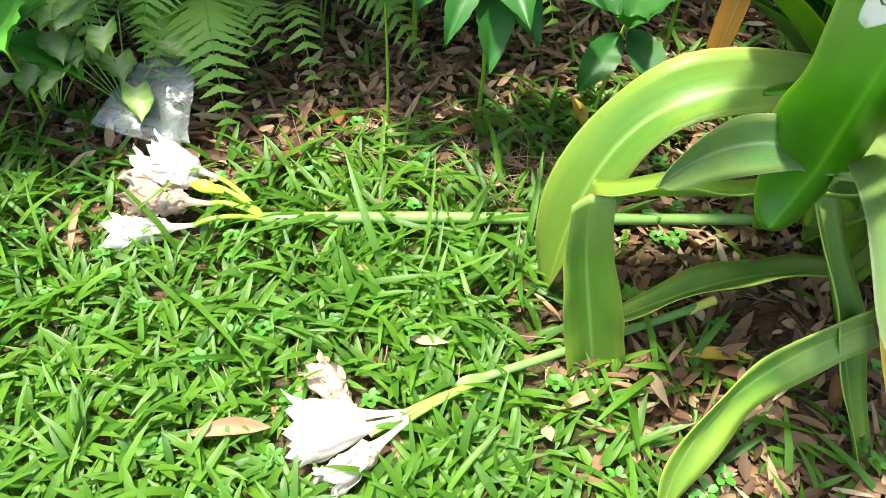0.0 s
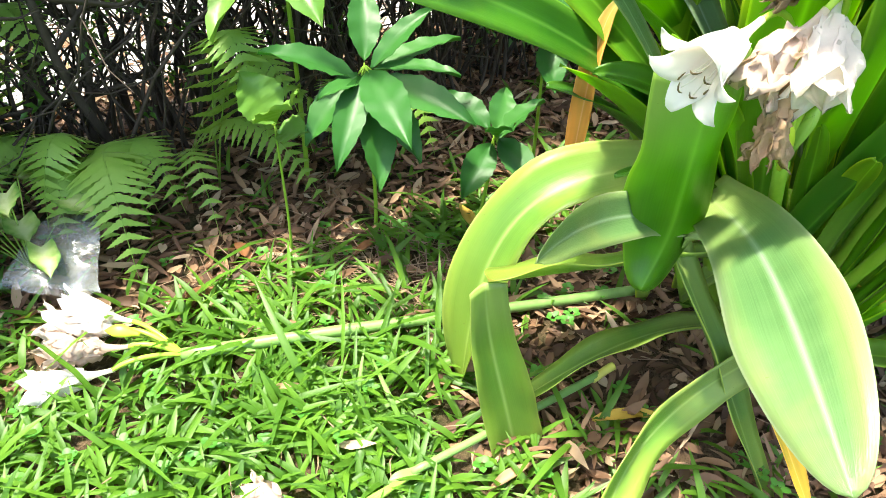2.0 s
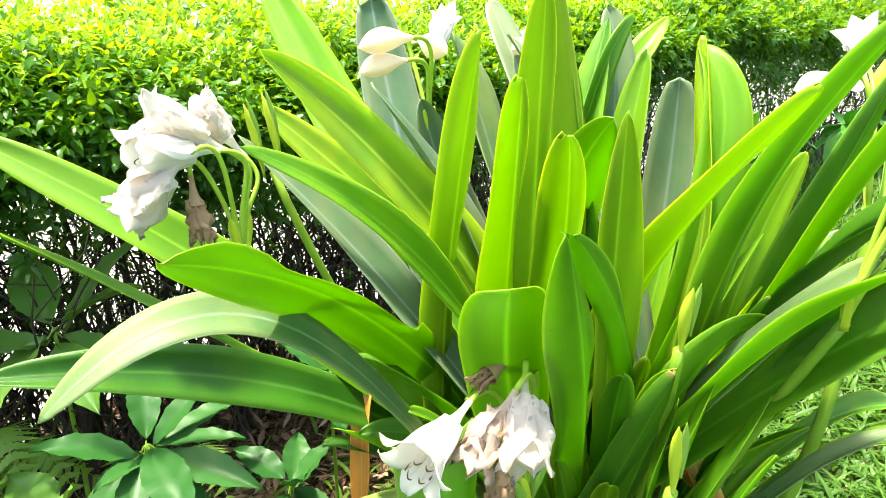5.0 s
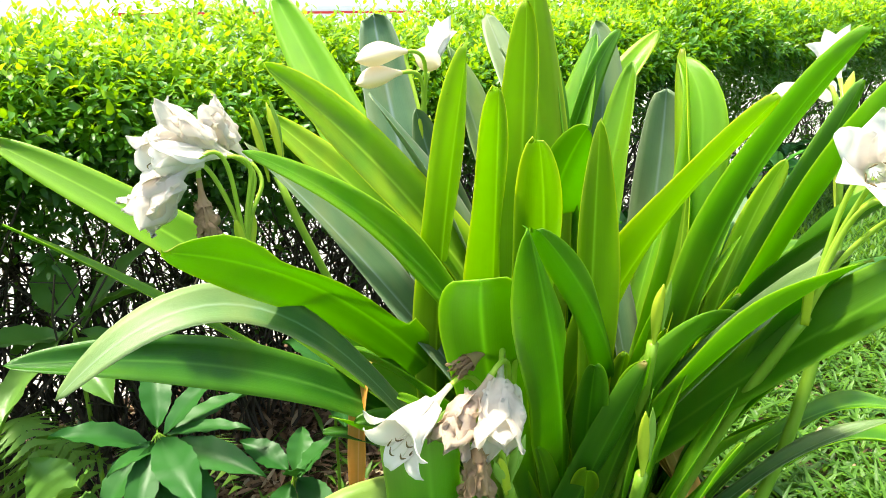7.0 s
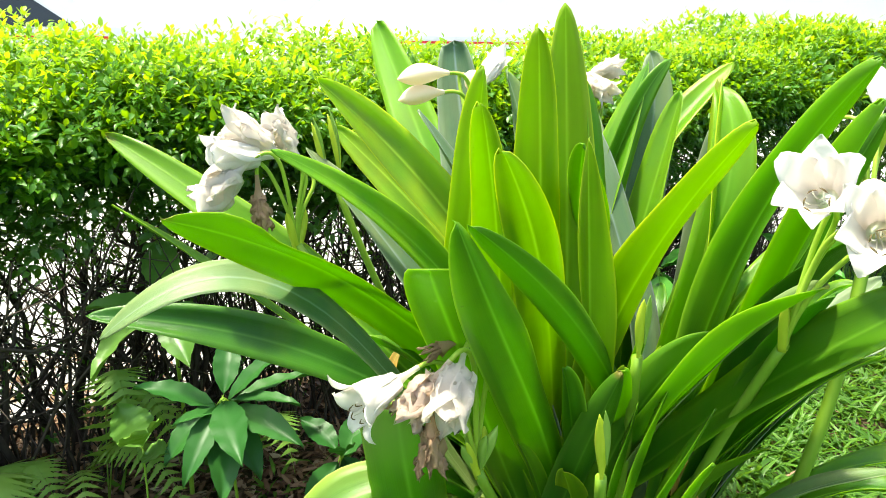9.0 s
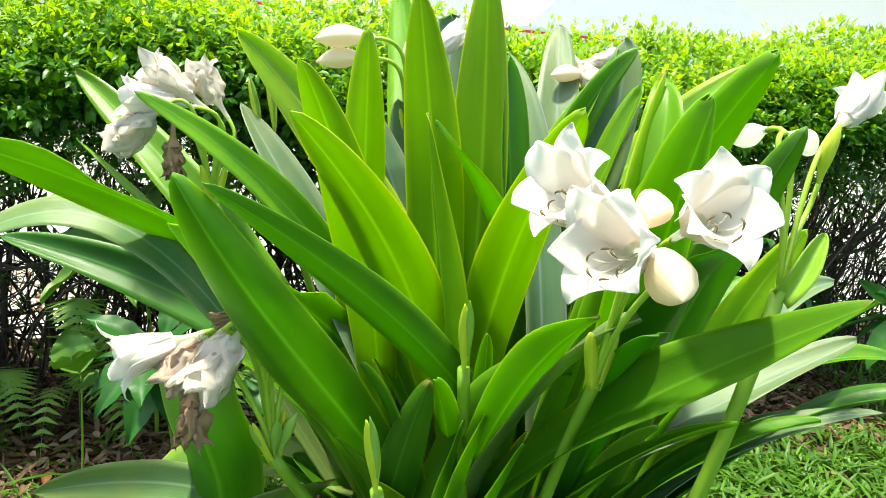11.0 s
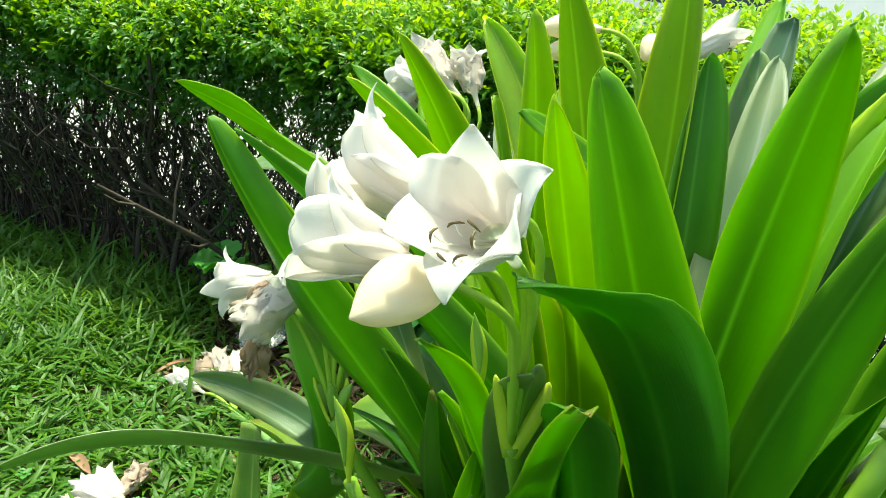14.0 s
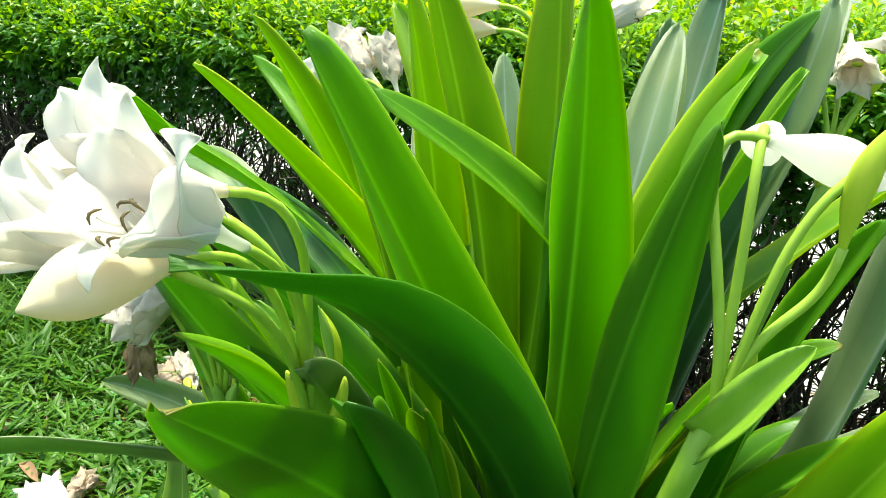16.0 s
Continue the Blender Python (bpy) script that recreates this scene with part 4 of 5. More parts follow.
def neck(x, y, lean, h, r):
    """The stout sheathing neck of one bulb, from which leaves fan out."""
    c = ((x, y, -0.03), (x, y, h * 0.35), (x + lean[0] * 0.5, y + lean[1] * 0.5, h * 0.7), (x + lean[0], y + lean[1], h))
    tube("bulb_neck", c, r * 1.15, r * 0.55, stem_green, lily, "pale green sheathed bulb neck", sides=14, bulge=r * 0.12)


for nx, ny, ln, nh, nr in ((1.00, 1.10, (-0.08, -0.04), 0.42, 0.042), (1.12, 1.05, (0.04, -0.06), 0.40, 0.040), (1.08, 1.20, (0.02, 0.07), 0.44, 0.042), (0.92, 1.16, (-0.1, 0.04), 0.36, 0.036), (1.20, 1.14, (0.09, 0.0), 0.40, 0.040), (1.0, 1.0, (-0.03, -0.06), 0.30, 0.034)):
    neck(nx, ny, ln, nh, nr)
# inner leaves that fill the heart of the clump
heart = random.Random(17)
for i in range(46):
    w = 2 * math.pi * (i + heart.uniform(-.3, .3)) / 23
    d = Vector((math.cos(w), math.sin(w), 0))
    b = CLUMP + d * heart.uniform(0.02, 0.12)
    h, out = heart.uniform(0.5, 1.0), heart.uniform(0.08, 0.36)
    strap(b, b + d * out * 0.15 + UP * h * 0.4, b + d * out * 0.5 + UP * h * 0.8, b + d * out + UP * h, heart.uniform(0.04, 0.085), heart.uniform(-25, 25), (leaf_shade, leaf_mid, leaf_lime)[i % 3])

# lower leaves on the side of the seedlings; shade put into their darker greens
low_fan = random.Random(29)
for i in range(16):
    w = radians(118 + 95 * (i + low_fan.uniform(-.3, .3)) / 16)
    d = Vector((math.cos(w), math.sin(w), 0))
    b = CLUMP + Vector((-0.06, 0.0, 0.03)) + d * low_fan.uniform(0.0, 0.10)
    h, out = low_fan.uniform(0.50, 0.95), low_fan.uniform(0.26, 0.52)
    strap(b, b + d * out * 0.2 + UP * h * 0.42, b + d * out * 0.55 + UP * h * 0.84, b + d * out + UP * (h - low_fan.uniform(0.0, 0.15)), low_fan.uniform(0.055, 0.095), low_fan.uniform(-30, 30), (leaf_shade, leaf_dark, leaf_mid)[i % 3])
# long leaves fanning out along the hedge on the clump's far side
fan = random.Random(23)
for i in range(20):
    w = radians(-22 + 98 * (i + fan.uniform(-.3, .3)) / 20)
    d = Vector((math.cos(w), math.sin(w), 0))
    b = CLUMP + Vector((0.10, 0.02, 0.03)) + d * fan.uniform(0.0, 0.12)
    h, out = fan.uniform(0.62, 1.12), fan.uniform(0.30, 0.72)
    droop = fan.uniform(0.0, 0.22)
    strap(b, b + d * out * 0.18 + UP * h * 0.42, b + d * out * 0.55 + UP * h * 0.86, b + d * out + UP * (h - droop), fan.uniform(0.06, 0.10), fan.uniform(-30, 30), (leaf_mid, leaf_shade, leaf_grey, leaf_dark)[i % 4])


def stalk(c0, c1, c2, c3, r0=0.014, r1=0.010, material=None):
    return tube("flower_stalk", (c0, c1, c2, c3), r0, r1, material or stem_green, lily, seg=16, sides=10)


def head(start, blooms, valves=2, way=(0, 0, 1)):
    """Pedicels and flowers on one stalk's head: rows of throat, direction and a kind."""
    bracts(lily, start, way, 0.085, valves)
    for i, (throat, d, kind, kw) in enumerate(blooms):
        pedicel(lily, start, throat, d, back=kw.get("tube_back", 0.05))
        if kind == "open":
            flower(lily, throat, d, label="open white flower", **kw)
        elif kind == "wilted":
            flower(lily, throat, d, material=petal_wilt, crumple=0.4, stamens=False, label="wilted pinkish-brown flower", name="wilted_flower", **kw)
        elif kind == "fading":
            flower(lily, throat, d, material=petal_fading, crumple=0.2, stamens=False, label="limp fading white flower", name="fading_flower", **kw)
        elif kind == "brown":
            flower(lily, throat, d, material=petal_brown, crumple=0.7, stamens=False, label="withered brown flower", name="wilted_flower", **kw)
        else:
            bud(lily, Vector(throat) - Vector(d).normalized() * 0.05, d, label="cream flower bud", **kw)


# head with the large open flowers, nearest the lawn
stalk((1.12, 1.02, 0.02), (1.14, 0.95, 0.4), (1.17, 0.78, 0.75), (1.197, 0.67, 0.97))
head((1.197, 0.67, 0.97), [
    ((1.257, 0.530, 1.248), (0.22, -0.80, 0.54), "open", dict(spin=38, seed=3, size=0.123, spread=74, curl=90, width=0.066, sway=(0.0, -0.008, -0.026))),
    ((1.190, 0.482, 1.216), (-0.58, -0.74, 0.32), "open", dict(spin=20, seed=4, size=0.132, spread=66, curl=100, width=0.068, sway=(0.0, -0.010, -0.022))),
    ((1.150, 0.545, 1.252), (-0.70, -0.58, 0.38), "open", dict(spin=35, seed=5, size=0.134, spread=60, curl=130, width=0.064)),
    ((1.221, 0.478, 1.202), (0.10, -0.98, -0.10), "bud", dict(length=0.125, fat=0.028)),
    ((1.205, 0.52, 1.262), (-0.20, -0.90, 0.02), "bud", dict(length=0.10, fat=0.022)),
])
# head with one open flower and drooping wilted ones
stalk((0.92, 1.08, 0.02), (0.88, 1.0, 0.3), (0.76, 0.88, 0.5), (0.682, 0.805, 0.685), 0.014, 0.011)
head((0.682, 0.805, 0.685), [
    ((0.522, 0.755, 0.905), (-0.78, -0.46, -0.26), "open", dict(spin=0, seed=9, size=0.136, spread=58, curl=140, width=0.050, sway=(0.0, 0.0, -0.016))),
    ((0.630, 0.735, 0.930), (-0.36, -0.62, -0.70), "fading", dict(spin=10, seed=11, size=0.118, spread=30, curl=-10, width=0.070, tube_back=0.03, uneven=5)),
    ((0.588, 0.728, 0.918), (-0.62, -0.12, -0.75), "wilted", dict(spin=50, seed=12, size=0.105, spread=30, curl=25, width=0.060, tube_back=0.04, uneven=6)),
    ((0.575, 0.705, 0.835), (-0.04, -0.06, -1.0), "brown", dict(spin=0, seed=13, size=0.090, spread=16, curl=35, width=0.030, tube_back=0.05)),
    ((0.610, 0.80, 0.945), (-0.8, -0.2, -0.25), "brown", dict(spin=0, seed=14, size=0.045, spread=8, curl=20, width=0.010, tube_back=0.05)),
], 2, (-0.1, -0.1, 1))
for k, (away, up) in enumerate((((-0.030, -0.020), 0.070), ((0.008, -0.016), 0.085), ((0.026, 0.004), 0.075), ((-0.012, 0.020), 0.06))):
    bud(lily, (0.682 + away[0] * 0.3, 0.805 + away[1] * 0.3, 0.690), (away[0], away[1], up), 0.075 + 0.008 * k, 0.0105, pedicel_mat, "lime green unopened bud", "bud")
# fading head towards the hedge
stalk((0.85, 1.18, 0.02), (0.75, 1.25, 0.4), (0.50, 1.33, 0.75), (0.345, 1.36, 1.0), 0.014, 0.011)
head((0.345, 1.36, 1.0), [
    ((0.268, 1.325, 1.222), (-0.92, -0.18, 0.06), "open", dict(spin=10, seed=21, size=0.145, spread=34, curl=120, width=0.072)),
    ((0.292, 1.350, 1.238), (-0.78, -0.05, 0.46), "fading", dict(spin=35, seed=22, size=0.145, spread=34, curl=90, width=0.078, uneven=6)),
    ((0.218, 1.300, 1.188), (-0.74, -0.05, -0.62), "fading", dict(spin=0, seed=23, size=0.125, spread=32, curl=30, width=0.080, uneven=6)),
    ((0.340, 1.390, 1.232), (-0.50, 0.1, 0.62), "fading", dict(spin=15, seed=24, size=0.115, spread=40, curl=80, width=0.07, uneven=6)),
    ((0.262, 1.325, 1.130), (0.05, -0.15, -0.98), "brown", dict(spin=0, seed=25, size=0.085, spread=8, curl=10, width=0.028)),
], 2)
# budding head in the middle of the clump
stalk((1.0, 1.2, 0.02), (0.98, 1.35, 0.4), (0.84, 1.46, 0.85), (0.79, 1.45, 1.17), 0.013, 0.010)
head((0.79, 1.45, 1.17), [
    ((0.665, 1.335, 1.405), (-0.93, -0.33, -0.10), "bud", dict(length=0.135, fat=0.024)),
    ((0.655, 1.345, 1.358), (-0.92, -0.30, -0.14), "bud", dict(length=0.12, fat=0.022)),
    ((0.790, 1.420, 1.385), (0.25, -0.75, -0.25), "bud", dict(length=0.09, fat=0.026)),
    ((0.835, 1.500, 1.39), (0.3, 0.4, 0.35), "open", dict(spin=10, seed=31, size=0.12, spread=30, curl=30, width=0.045)),
])
# fading head on the far side, against the hedge
stalk((1.12, 1.25, 0.02), (1.16, 1.40, 0.4), (1.20, 1.60, 0.8), (1.225, 1.70, 1.15), 0.013, 0.010)
head((1.225, 1.70, 1.15), [
    ((1.20, 1.745, 1.385), (0.35, -0.55, -0.35), "fading", dict(spin=10, seed=33, size=0.115, spread=34, curl=40, width=0.05)),
    ((1.235, 1.78, 1.40), (0.60, 0.30, 0.10), "fading", dict(spin=30, seed=34, size=0.115, spread=30, curl=30, width=0.048)),
    ((1.17, 1.70, 1.36), (-0.75, -0.45, -0.05), "bud", dict(length=0.11, fat=0.022)),
    ((1.26, 1.72, 1.33), (0.5, -0.3, 0.8), "bud", dict(length=0.09, fat=0.012, material=spathe_mat)),
])
# head with long pedicels, leaning out to the side
stalk((1.22, 0.98, 0.02), (1.38, 0.84, 0.35), (1.45, 0.82, 0.75), (1.506, 0.885, 1.08), 0.0150, 0.0130)
head((1.506, 0.888, 1.078), [
    ((1.440, 1.010, 1.312), (-0.35, 0.80, -0.40), "bud", dict(length=0.085, fat=0.020, material=petal_white)),
    ((1.515, 0.965, 1.318), (0.62, 0.62, -0.25), "bud", dict(length=0.115, fat=0.021, material=petal_white)),
    ((1.56, 0.95, 1.30), (0.12, 0.0, 1), "bud", dict(length=0.11, fat=0.012, material=spathe_mat)),
    ((1.60, 1.02, 1.36), (0.4, 0.5, 0.3), "open", dict(spin=0, seed=35, size=0.12, spread=38, curl=45, width=0.048)),
], 1, (-0.15, 0.05, 1))
under(ribbon("spathe", ((1.506, 0.872, 1.068), (1.528, 0.868, 1.095), (1.545, 0.885, 1.135), (1.568, 0.910, 1.18)), 0.046, stem_green, 40, channel=0.5, foot=0.8, tip=0.3, seg=14, cross=6, thick=0.002, seed=3), lily, "broad green sheath leaf below the flowers")


def closed_spathe(base, tip_at, fat=0.012):
    """A young flower head still wrapped in its sheath, with the buds showing."""
    base, tip_at = Vector(base), Vector(tip_at)
    d = tip_at - base
    bud(lily, base, d, d.length * 0.92, fat, spathe_mat, "yellow-green wrapped flower head", "young_flower_head")
    bud(lily, base + d * 0.25 + Vector((fat * 0.7, -fat * 0.6, 0)), d, d.length * 0.74, fat * 0.55, pedicel_mat, "", "inner_bud")


closed_spathe((0.885, 0.693, 0.715), (0.862, 0.668, 0.872))
stalk((0.98, 1.02, 0.02), (0.97, 0.92, 0.25), (0.92, 0.77, 0.5), (0.885, 0.695, 0.72), 0.013, 0.011)
closed_spathe((1.0, 0.83, 0.885), (0.99, 0.80, 1.03))
stalk((1.05, 1.05, 0.02), (1.04, 1.0, 0.35), (1.02, 0.88, 0.65), (1.0, 0.832, 0.89), 0.013, 0.011)
closed_spathe((0.42, 1.47, 1.13), (0.385, 1.46, 1.30), 0.010)
closed_spathe((0.455, 1.475, 1.14), (0.425, 1.47, 1.32), 0.010)
stalk((0.9, 1.2, 0.02), (0.78, 1.32, 0.4), (0.55, 1.44, 0.8), (0.44, 1.475, 1.14), 0.011, 0.009)

# ---- shrub seedlings, ferns and arrowhead vine at the hedge's foot ----


def broad_leaf(parent, base, tip_at, width, material, droop=0.12, roll=0.0, serrate=0.0, heart=0.0, seed=0, name="leaf", label=""):
    """A broad leaf with a midrib channel, side veins as ripples and a pointed tip."""
    base, tip_at = Vector(base), Vector(tip_at)
    d = tip_at - base
    L = d.length
    d = d.normalized()
    side = d.cross(UP)
    side = side.normalized() if side.length > 0.05 else Vector((1, 0, 0))
    side = Matrix.Rotation(radians(roll), 3, d) @ side
    n = side.cross(d).normalized()
    seg, cross = 18, 6
    verts, uvs = [], []
    for i in range(seg + 1):
        s = i / seg
        w = math.sin(math.pi * s ** 0.85) ** 0.9 if heart == 0 else (0.35 + 0.65 * math.sin(math.pi * min(1, 0.25 + s * 0.4)) if s < 0.4 else max(0.0, 1 - ((s - 0.4) / 0.6) ** 1.5))
        w = max(w, 0.03) * (1 + serrate * (0.5 if i % 2 else -0.5))
        for k in range(cross + 1):
            x = 2 * k / cross - 1
            back = heart * L * 0.16 * abs(x) ** 1.5 * max(0.0, 1 - s * 3)
            lift = 0.16 * width * abs(x) + 0.035 * width * math.sin(s * 26 + 4 * abs(x)) * abs(x)
            verts.append(base + d * (s * L - back) + side * (0.5 * width * w * x) + n * (lift + droop * L * (math.sin(math.pi * s * 0.9) * 0.8 - 0.2 * s)))
            uvs.append(((x + 1) / 2, s))
    w = cross + 1
    off = len(verts)
    low = [v - n * 0.0008 for v in verts]
    faces = []
    for i in range(seg):
        for k in range(cross):
            q = (i * w + k, i * w + k + 1, (i + 1) * w + k + 1, (i + 1) * w + k)
            faces += [q, tuple(off + v for v in q[::-1])]
    return under(mesh_object(name, verts + low, faces, material, uvs + uvs), parent, label)


def shrub(root_at, tips, crown, leaf_w, label, material, stem_r=0.006):
    s = empty("shrub_seedling", root_at, label, "shrub", "young shrubs below the hedge")
    tube("stem", (root_at, Vector(root_at) + Vector((0.01, 0, 0.15)), Vector(crown) - Vector((0, 0, 0.12)), crown), stem_r, stem_r * 0.6, stem_green, s, sides=7)
    for i, (t, w) in enumerate(tips):
        d = Vector(t) - Vector(crown)
        start = Vector(crown) + d * 0.10 - Vector((0, 0, 0.012 * (i % 4)))
        tube("petiole", (crown, Vector(crown) + d * 0.03, start - d * 0.02, start), 0.0022, 0.0018, stem_green, s, seg=4, sides=5)
        broad_leaf(s, start, t, w * leaf_w, material, serrate=0.07, seed=i, roll=random.Random(i).uniform(-25, 25))
    return s


shrub((0.13, 1.62, 0), [((0.19, 1.30, 0.44), 1.15), ((0.12, 1.36, 0.30), 1.1), ((0.34, 1.36, 0.45), 1.0), ((-0.12, 1.56, 0.555), 1.0), ((-0.03, 1.46, 0.37), 0.95),
      ((0.13, 1.74, 0.64), 0.9), ((0.29, 1.62, 0.62), 0.7), ((0.0, 1.43, 0.50), 0.5), ((0.03, 1.36, 0.36), 0.85), ((0.33, 1.50, 0.50), 0.8), ((0.22, 1.40, 0.34), 1.0), ((0.36, 1.66, 0.52), 0.9)],
      (0.115, 1.56, 0.515), 0.085, "young shrub with a rosette of glossy toothed green leaves", broad_leaf_mat)
shrub((-0.05, 1.88, 0), [((-0.205, 1.52, 0.60), 1.2), ((-0.105, 2.0, 0.86), 1.3), ((0.03, 1.60, 0.59), 1.2), ((-0.26, 1.70, 0.74), 1.1), ((0.16, 1.82, 0.80), 1.1), ((0.10, 1.74, 0.62), 1.0), ((-0.22, 1.92, 0.62), 1.0), ((0.2, 1.95, 0.9), 1.0)],
      (-0.05, 1.80, 0.74), 0.09, "taller young shrub with drooping pale green leaves", broad_pale_mat, 0.008)
shrub((0.42, 1.60, 0), [((0.52, 1.42, 0.22), 1.0), ((0.33, 1.44, 0.2), 1.0), ((0.50, 1.74, 0.34), 1.0), ((0.58, 1.62, 0.36), 1.1), ((0.32, 1.7, 0.36), 1.0), ((0.45, 1.45, 0.38), 1.0), ((0.56, 1.5, 0.12), 0.9)],
      (0.44, 1.58, 0.30), 0.08, "low dark green shrub seedling in the shade", broad_leaf_mat)
shrub((-0.10, 1.50, 0), [((-0.05, 1.40, 0.50), 1.7), ((-0.17, 1.57, 0.51), 1.6), ((-0.02, 1.47, 0.40), 1.1)], (-0.10, 1.52, 0.40), 0.075, "seedling with two rounded yellow-green leaves", broad_pale_mat, 0.004)
shrub((-0.92, 1.48, 0), [((-0.79, 1.26, 0.36), 1.6), ((-0.97, 1.28, 0.33), 1.5), ((-0.77, 1.42, 0.38), 1.4), ((-0.74, 1.38, 0.22), 1.3), ((-1.06, 1.46, 0.36), 1.4)], (-0.91, 1.43, 0.33), 0.10, "seedling with broad rounded bright green leaves", broad_bright_mat)
shrub((0.60, 1.75, 0), [((0.50, 1.62, 0.55), 1.0), ((0.68, 1.6, 0.5), 1.0), ((0.62, 1.9, 0.62), 1.0), ((0.72, 1.78, 0.58), 1.0), ((0.47, 1.78, 0.6), 1.0), ((0.6, 1.62, 0.38), 1.0)], (0.60, 1.74, 0.50), 0.08, "dark glossy shrub seedling behind the lily", broad_leaf_mat)
shrub((-1.35, 1.75, 0), [((-1.42, 1.55, 0.42), 1.2), ((-1.25, 1.58, 0.40), 1.2), ((-1.2, 1.78, 0.5), 1.1), ((-1.5, 1.75, 0.5), 1.1), ((-1.36, 1.6, 0.28), 1.0)], (-1.35, 1.72, 0.42), 0.10, "seedling with broad pale leaves before the hedge", broad_bright_mat)


def fern_frond(parent, c, pinnae, longest, seed=0):
    """One arching frond: a rib and its saw-edged leaflets."""
    rng = random.Random(seed)
    verts, faces = tube_data([bez(c, i / 12) for i in range(13)], [0.0026 - 0.0018 * i / 12 for i in range(13)], 5)
    for k in range(pinnae):
        s = 0.14 + 0.85 * k / pinnae
        p = bez(c, s)
        t = (bez(c, min(1, s + .02)) - bez(c, s - .02)).normalized()
        side = t.cross(UP).normalized()
        nrm = side.cross(t).normalized()
        L = longest * (math.sin(math.pi * (0.18 + 0.8 * s)) ** 0.8) * rng.uniform(0.92, 1.05)
        for sgn in (-1, 1):
            d = (side * sgn + t * 0.42 - nrm * rng.uniform(0.08, 0.22)).normalized()
            across = nrm.cross(d).normalized() * sgn
            n0 = len(verts)
            m = 10
            for i in range(m + 1):
                u = i / m
                w = 0.0122 * (L / 0.1) ** 0.5 * (1 - u ** 1.6) * (1.0 if i % 2 else 0.72) + 0.0004
                q = p + d * (L * u) - nrm * (0.12 * L * u * u)
                verts += [q - across * w, q + nrm * 0.0006, q + across * w]
            for i in range(m):
                a = n0 + 3 * i
                faces += [(a, a + 1, a + 4, a + 3), (a + 1, a + 2, a + 5, a + 4)]
    return under(mesh_object("frond", verts, faces, fern_mat), parent)


def fern(at, fronds, label):
    f = empty("fern", at, label, "fern", "ferns at the hedge's foot")
    a = Vector(at)
    for i, (tip_at, rise, n, longest) in enumerate(fronds):
        e = Vector(tip_at)
        fern_frond(f, (a, a + (e - a) * 0.25 + UP * rise, a + (e - a) * 0.7 + UP * rise, e), n, longest, i)
    return f


fern((-0.40, 1.92, 0.02), [((0.00, 1.62, 0.09), 0.30, 21, 0.10), ((0.02, 1.80, 0.25), 0.30, 19, 0.10), ((-0.28, 1.58, 0.05), 0.22, 12, 0.07)], "green fern with arching fronds over leaf litter")
fern((-0.58, 1.82, 0.02), [((-0.455, 1.40, 0.05), 0.34, 20, 0.12), ((-0.36, 1.62, 0.10), 0.28, 18, 0.10), ((-0.66, 1.52, 0.16), 0.32, 18, 0.10)], "pale green fern beside a clear plastic bag")
fern((-0.9, 2.0, 0.02), [((-0.62, 1.76, 0.42), 0.45, 20, 0.12), ((-1.05, 1.74, 0.42), 0.45, 20, 0.12), ((-0.80, 1.66, 0.30), 0.42, 20, 0.11), ((-1.2, 1.9, 0.5), 0.45, 18, 0.12)], "tall shaded fern against the hedge stems")
fern((0.15, 1.95, 0.02), [((0.30, 1.66, 0.20), 0.30, 18, 0.09), ((0.02, 1.72, 0.22), 0.30, 18, 0.09)], "small fern in the shade of the hedge")
fern((-0.92, 1.80, 0.02), [((-0.78, 1.56, 0.14), 0.26, 20, 0.10), ((-0.90, 1.54, 0.14), 0.26, 20, 0.10), ((-1.04, 1.58, 0.14), 0.26, 20, 0.10), ((-0.70, 1.68, 0.16), 0.26, 18, 0.10)], "pale fern with drooping fronds before the hedge")
fern((-0.64, 1.78, 0.02), [((-0.52, 1.50, 0.10), 0.26, 22, 0.10), ((-0.62, 1.50, 0.12), 0.26, 20, 0.10), ((-0.42, 1.60, 0.12), 0.28, 20, 0.10)], "pale fern with drooping fronds before the hedge stems")
fern((-0.30, 1.84, 0.02), [((-0.12, 1.55, 0.34), 0.50, 20, 0.10), ((-0.02, 1.62, 0.26), 0.46, 20, 0.10)], "fern with drooping fronds above the leaf litter")


def foot_shrub(u, v, h, seed):
    """A young broad-leaved shrub rooted along the hedge's foot."""
    r = random.Random(seed)
    a = hedge_point(u, v, 0)
    crown = a + Vector((r.uniform(-.05, .05), r.uniform(-.05, .05), h))
    tips = []
    for k in range(15):
        w = k * 2.4 + r.uniform(-.3, .3)
        tips.append((crown + Vector((math.cos(w), math.sin(w), 0)) * r.uniform(.12, .26) + UP * r.uniform(-.55 * h, .12), r.uniform(.7, 1.3)))
    return shrub(a, tips, crown, 0.085, "leafy green shrub seedling at the hedge's foot", broad_bright_mat if seed % 2 else broad_leaf_mat)


for i, (u, v, h) in enumerate(((1.75, -0.12, 0.42), (2.25, -0.22, 0.55), (2.75, -0.10, 0.62), (3.25, -0.25, 0.48), (3.8, -0.12, 0.66), (4.4, -0.25, 0.55), (5.0, -0.15, 0.6), (5.7, -0.25, 0.6), (6.5, -0.2, 0.6))):
    foot_shrub(u, v, h, 70 + i)


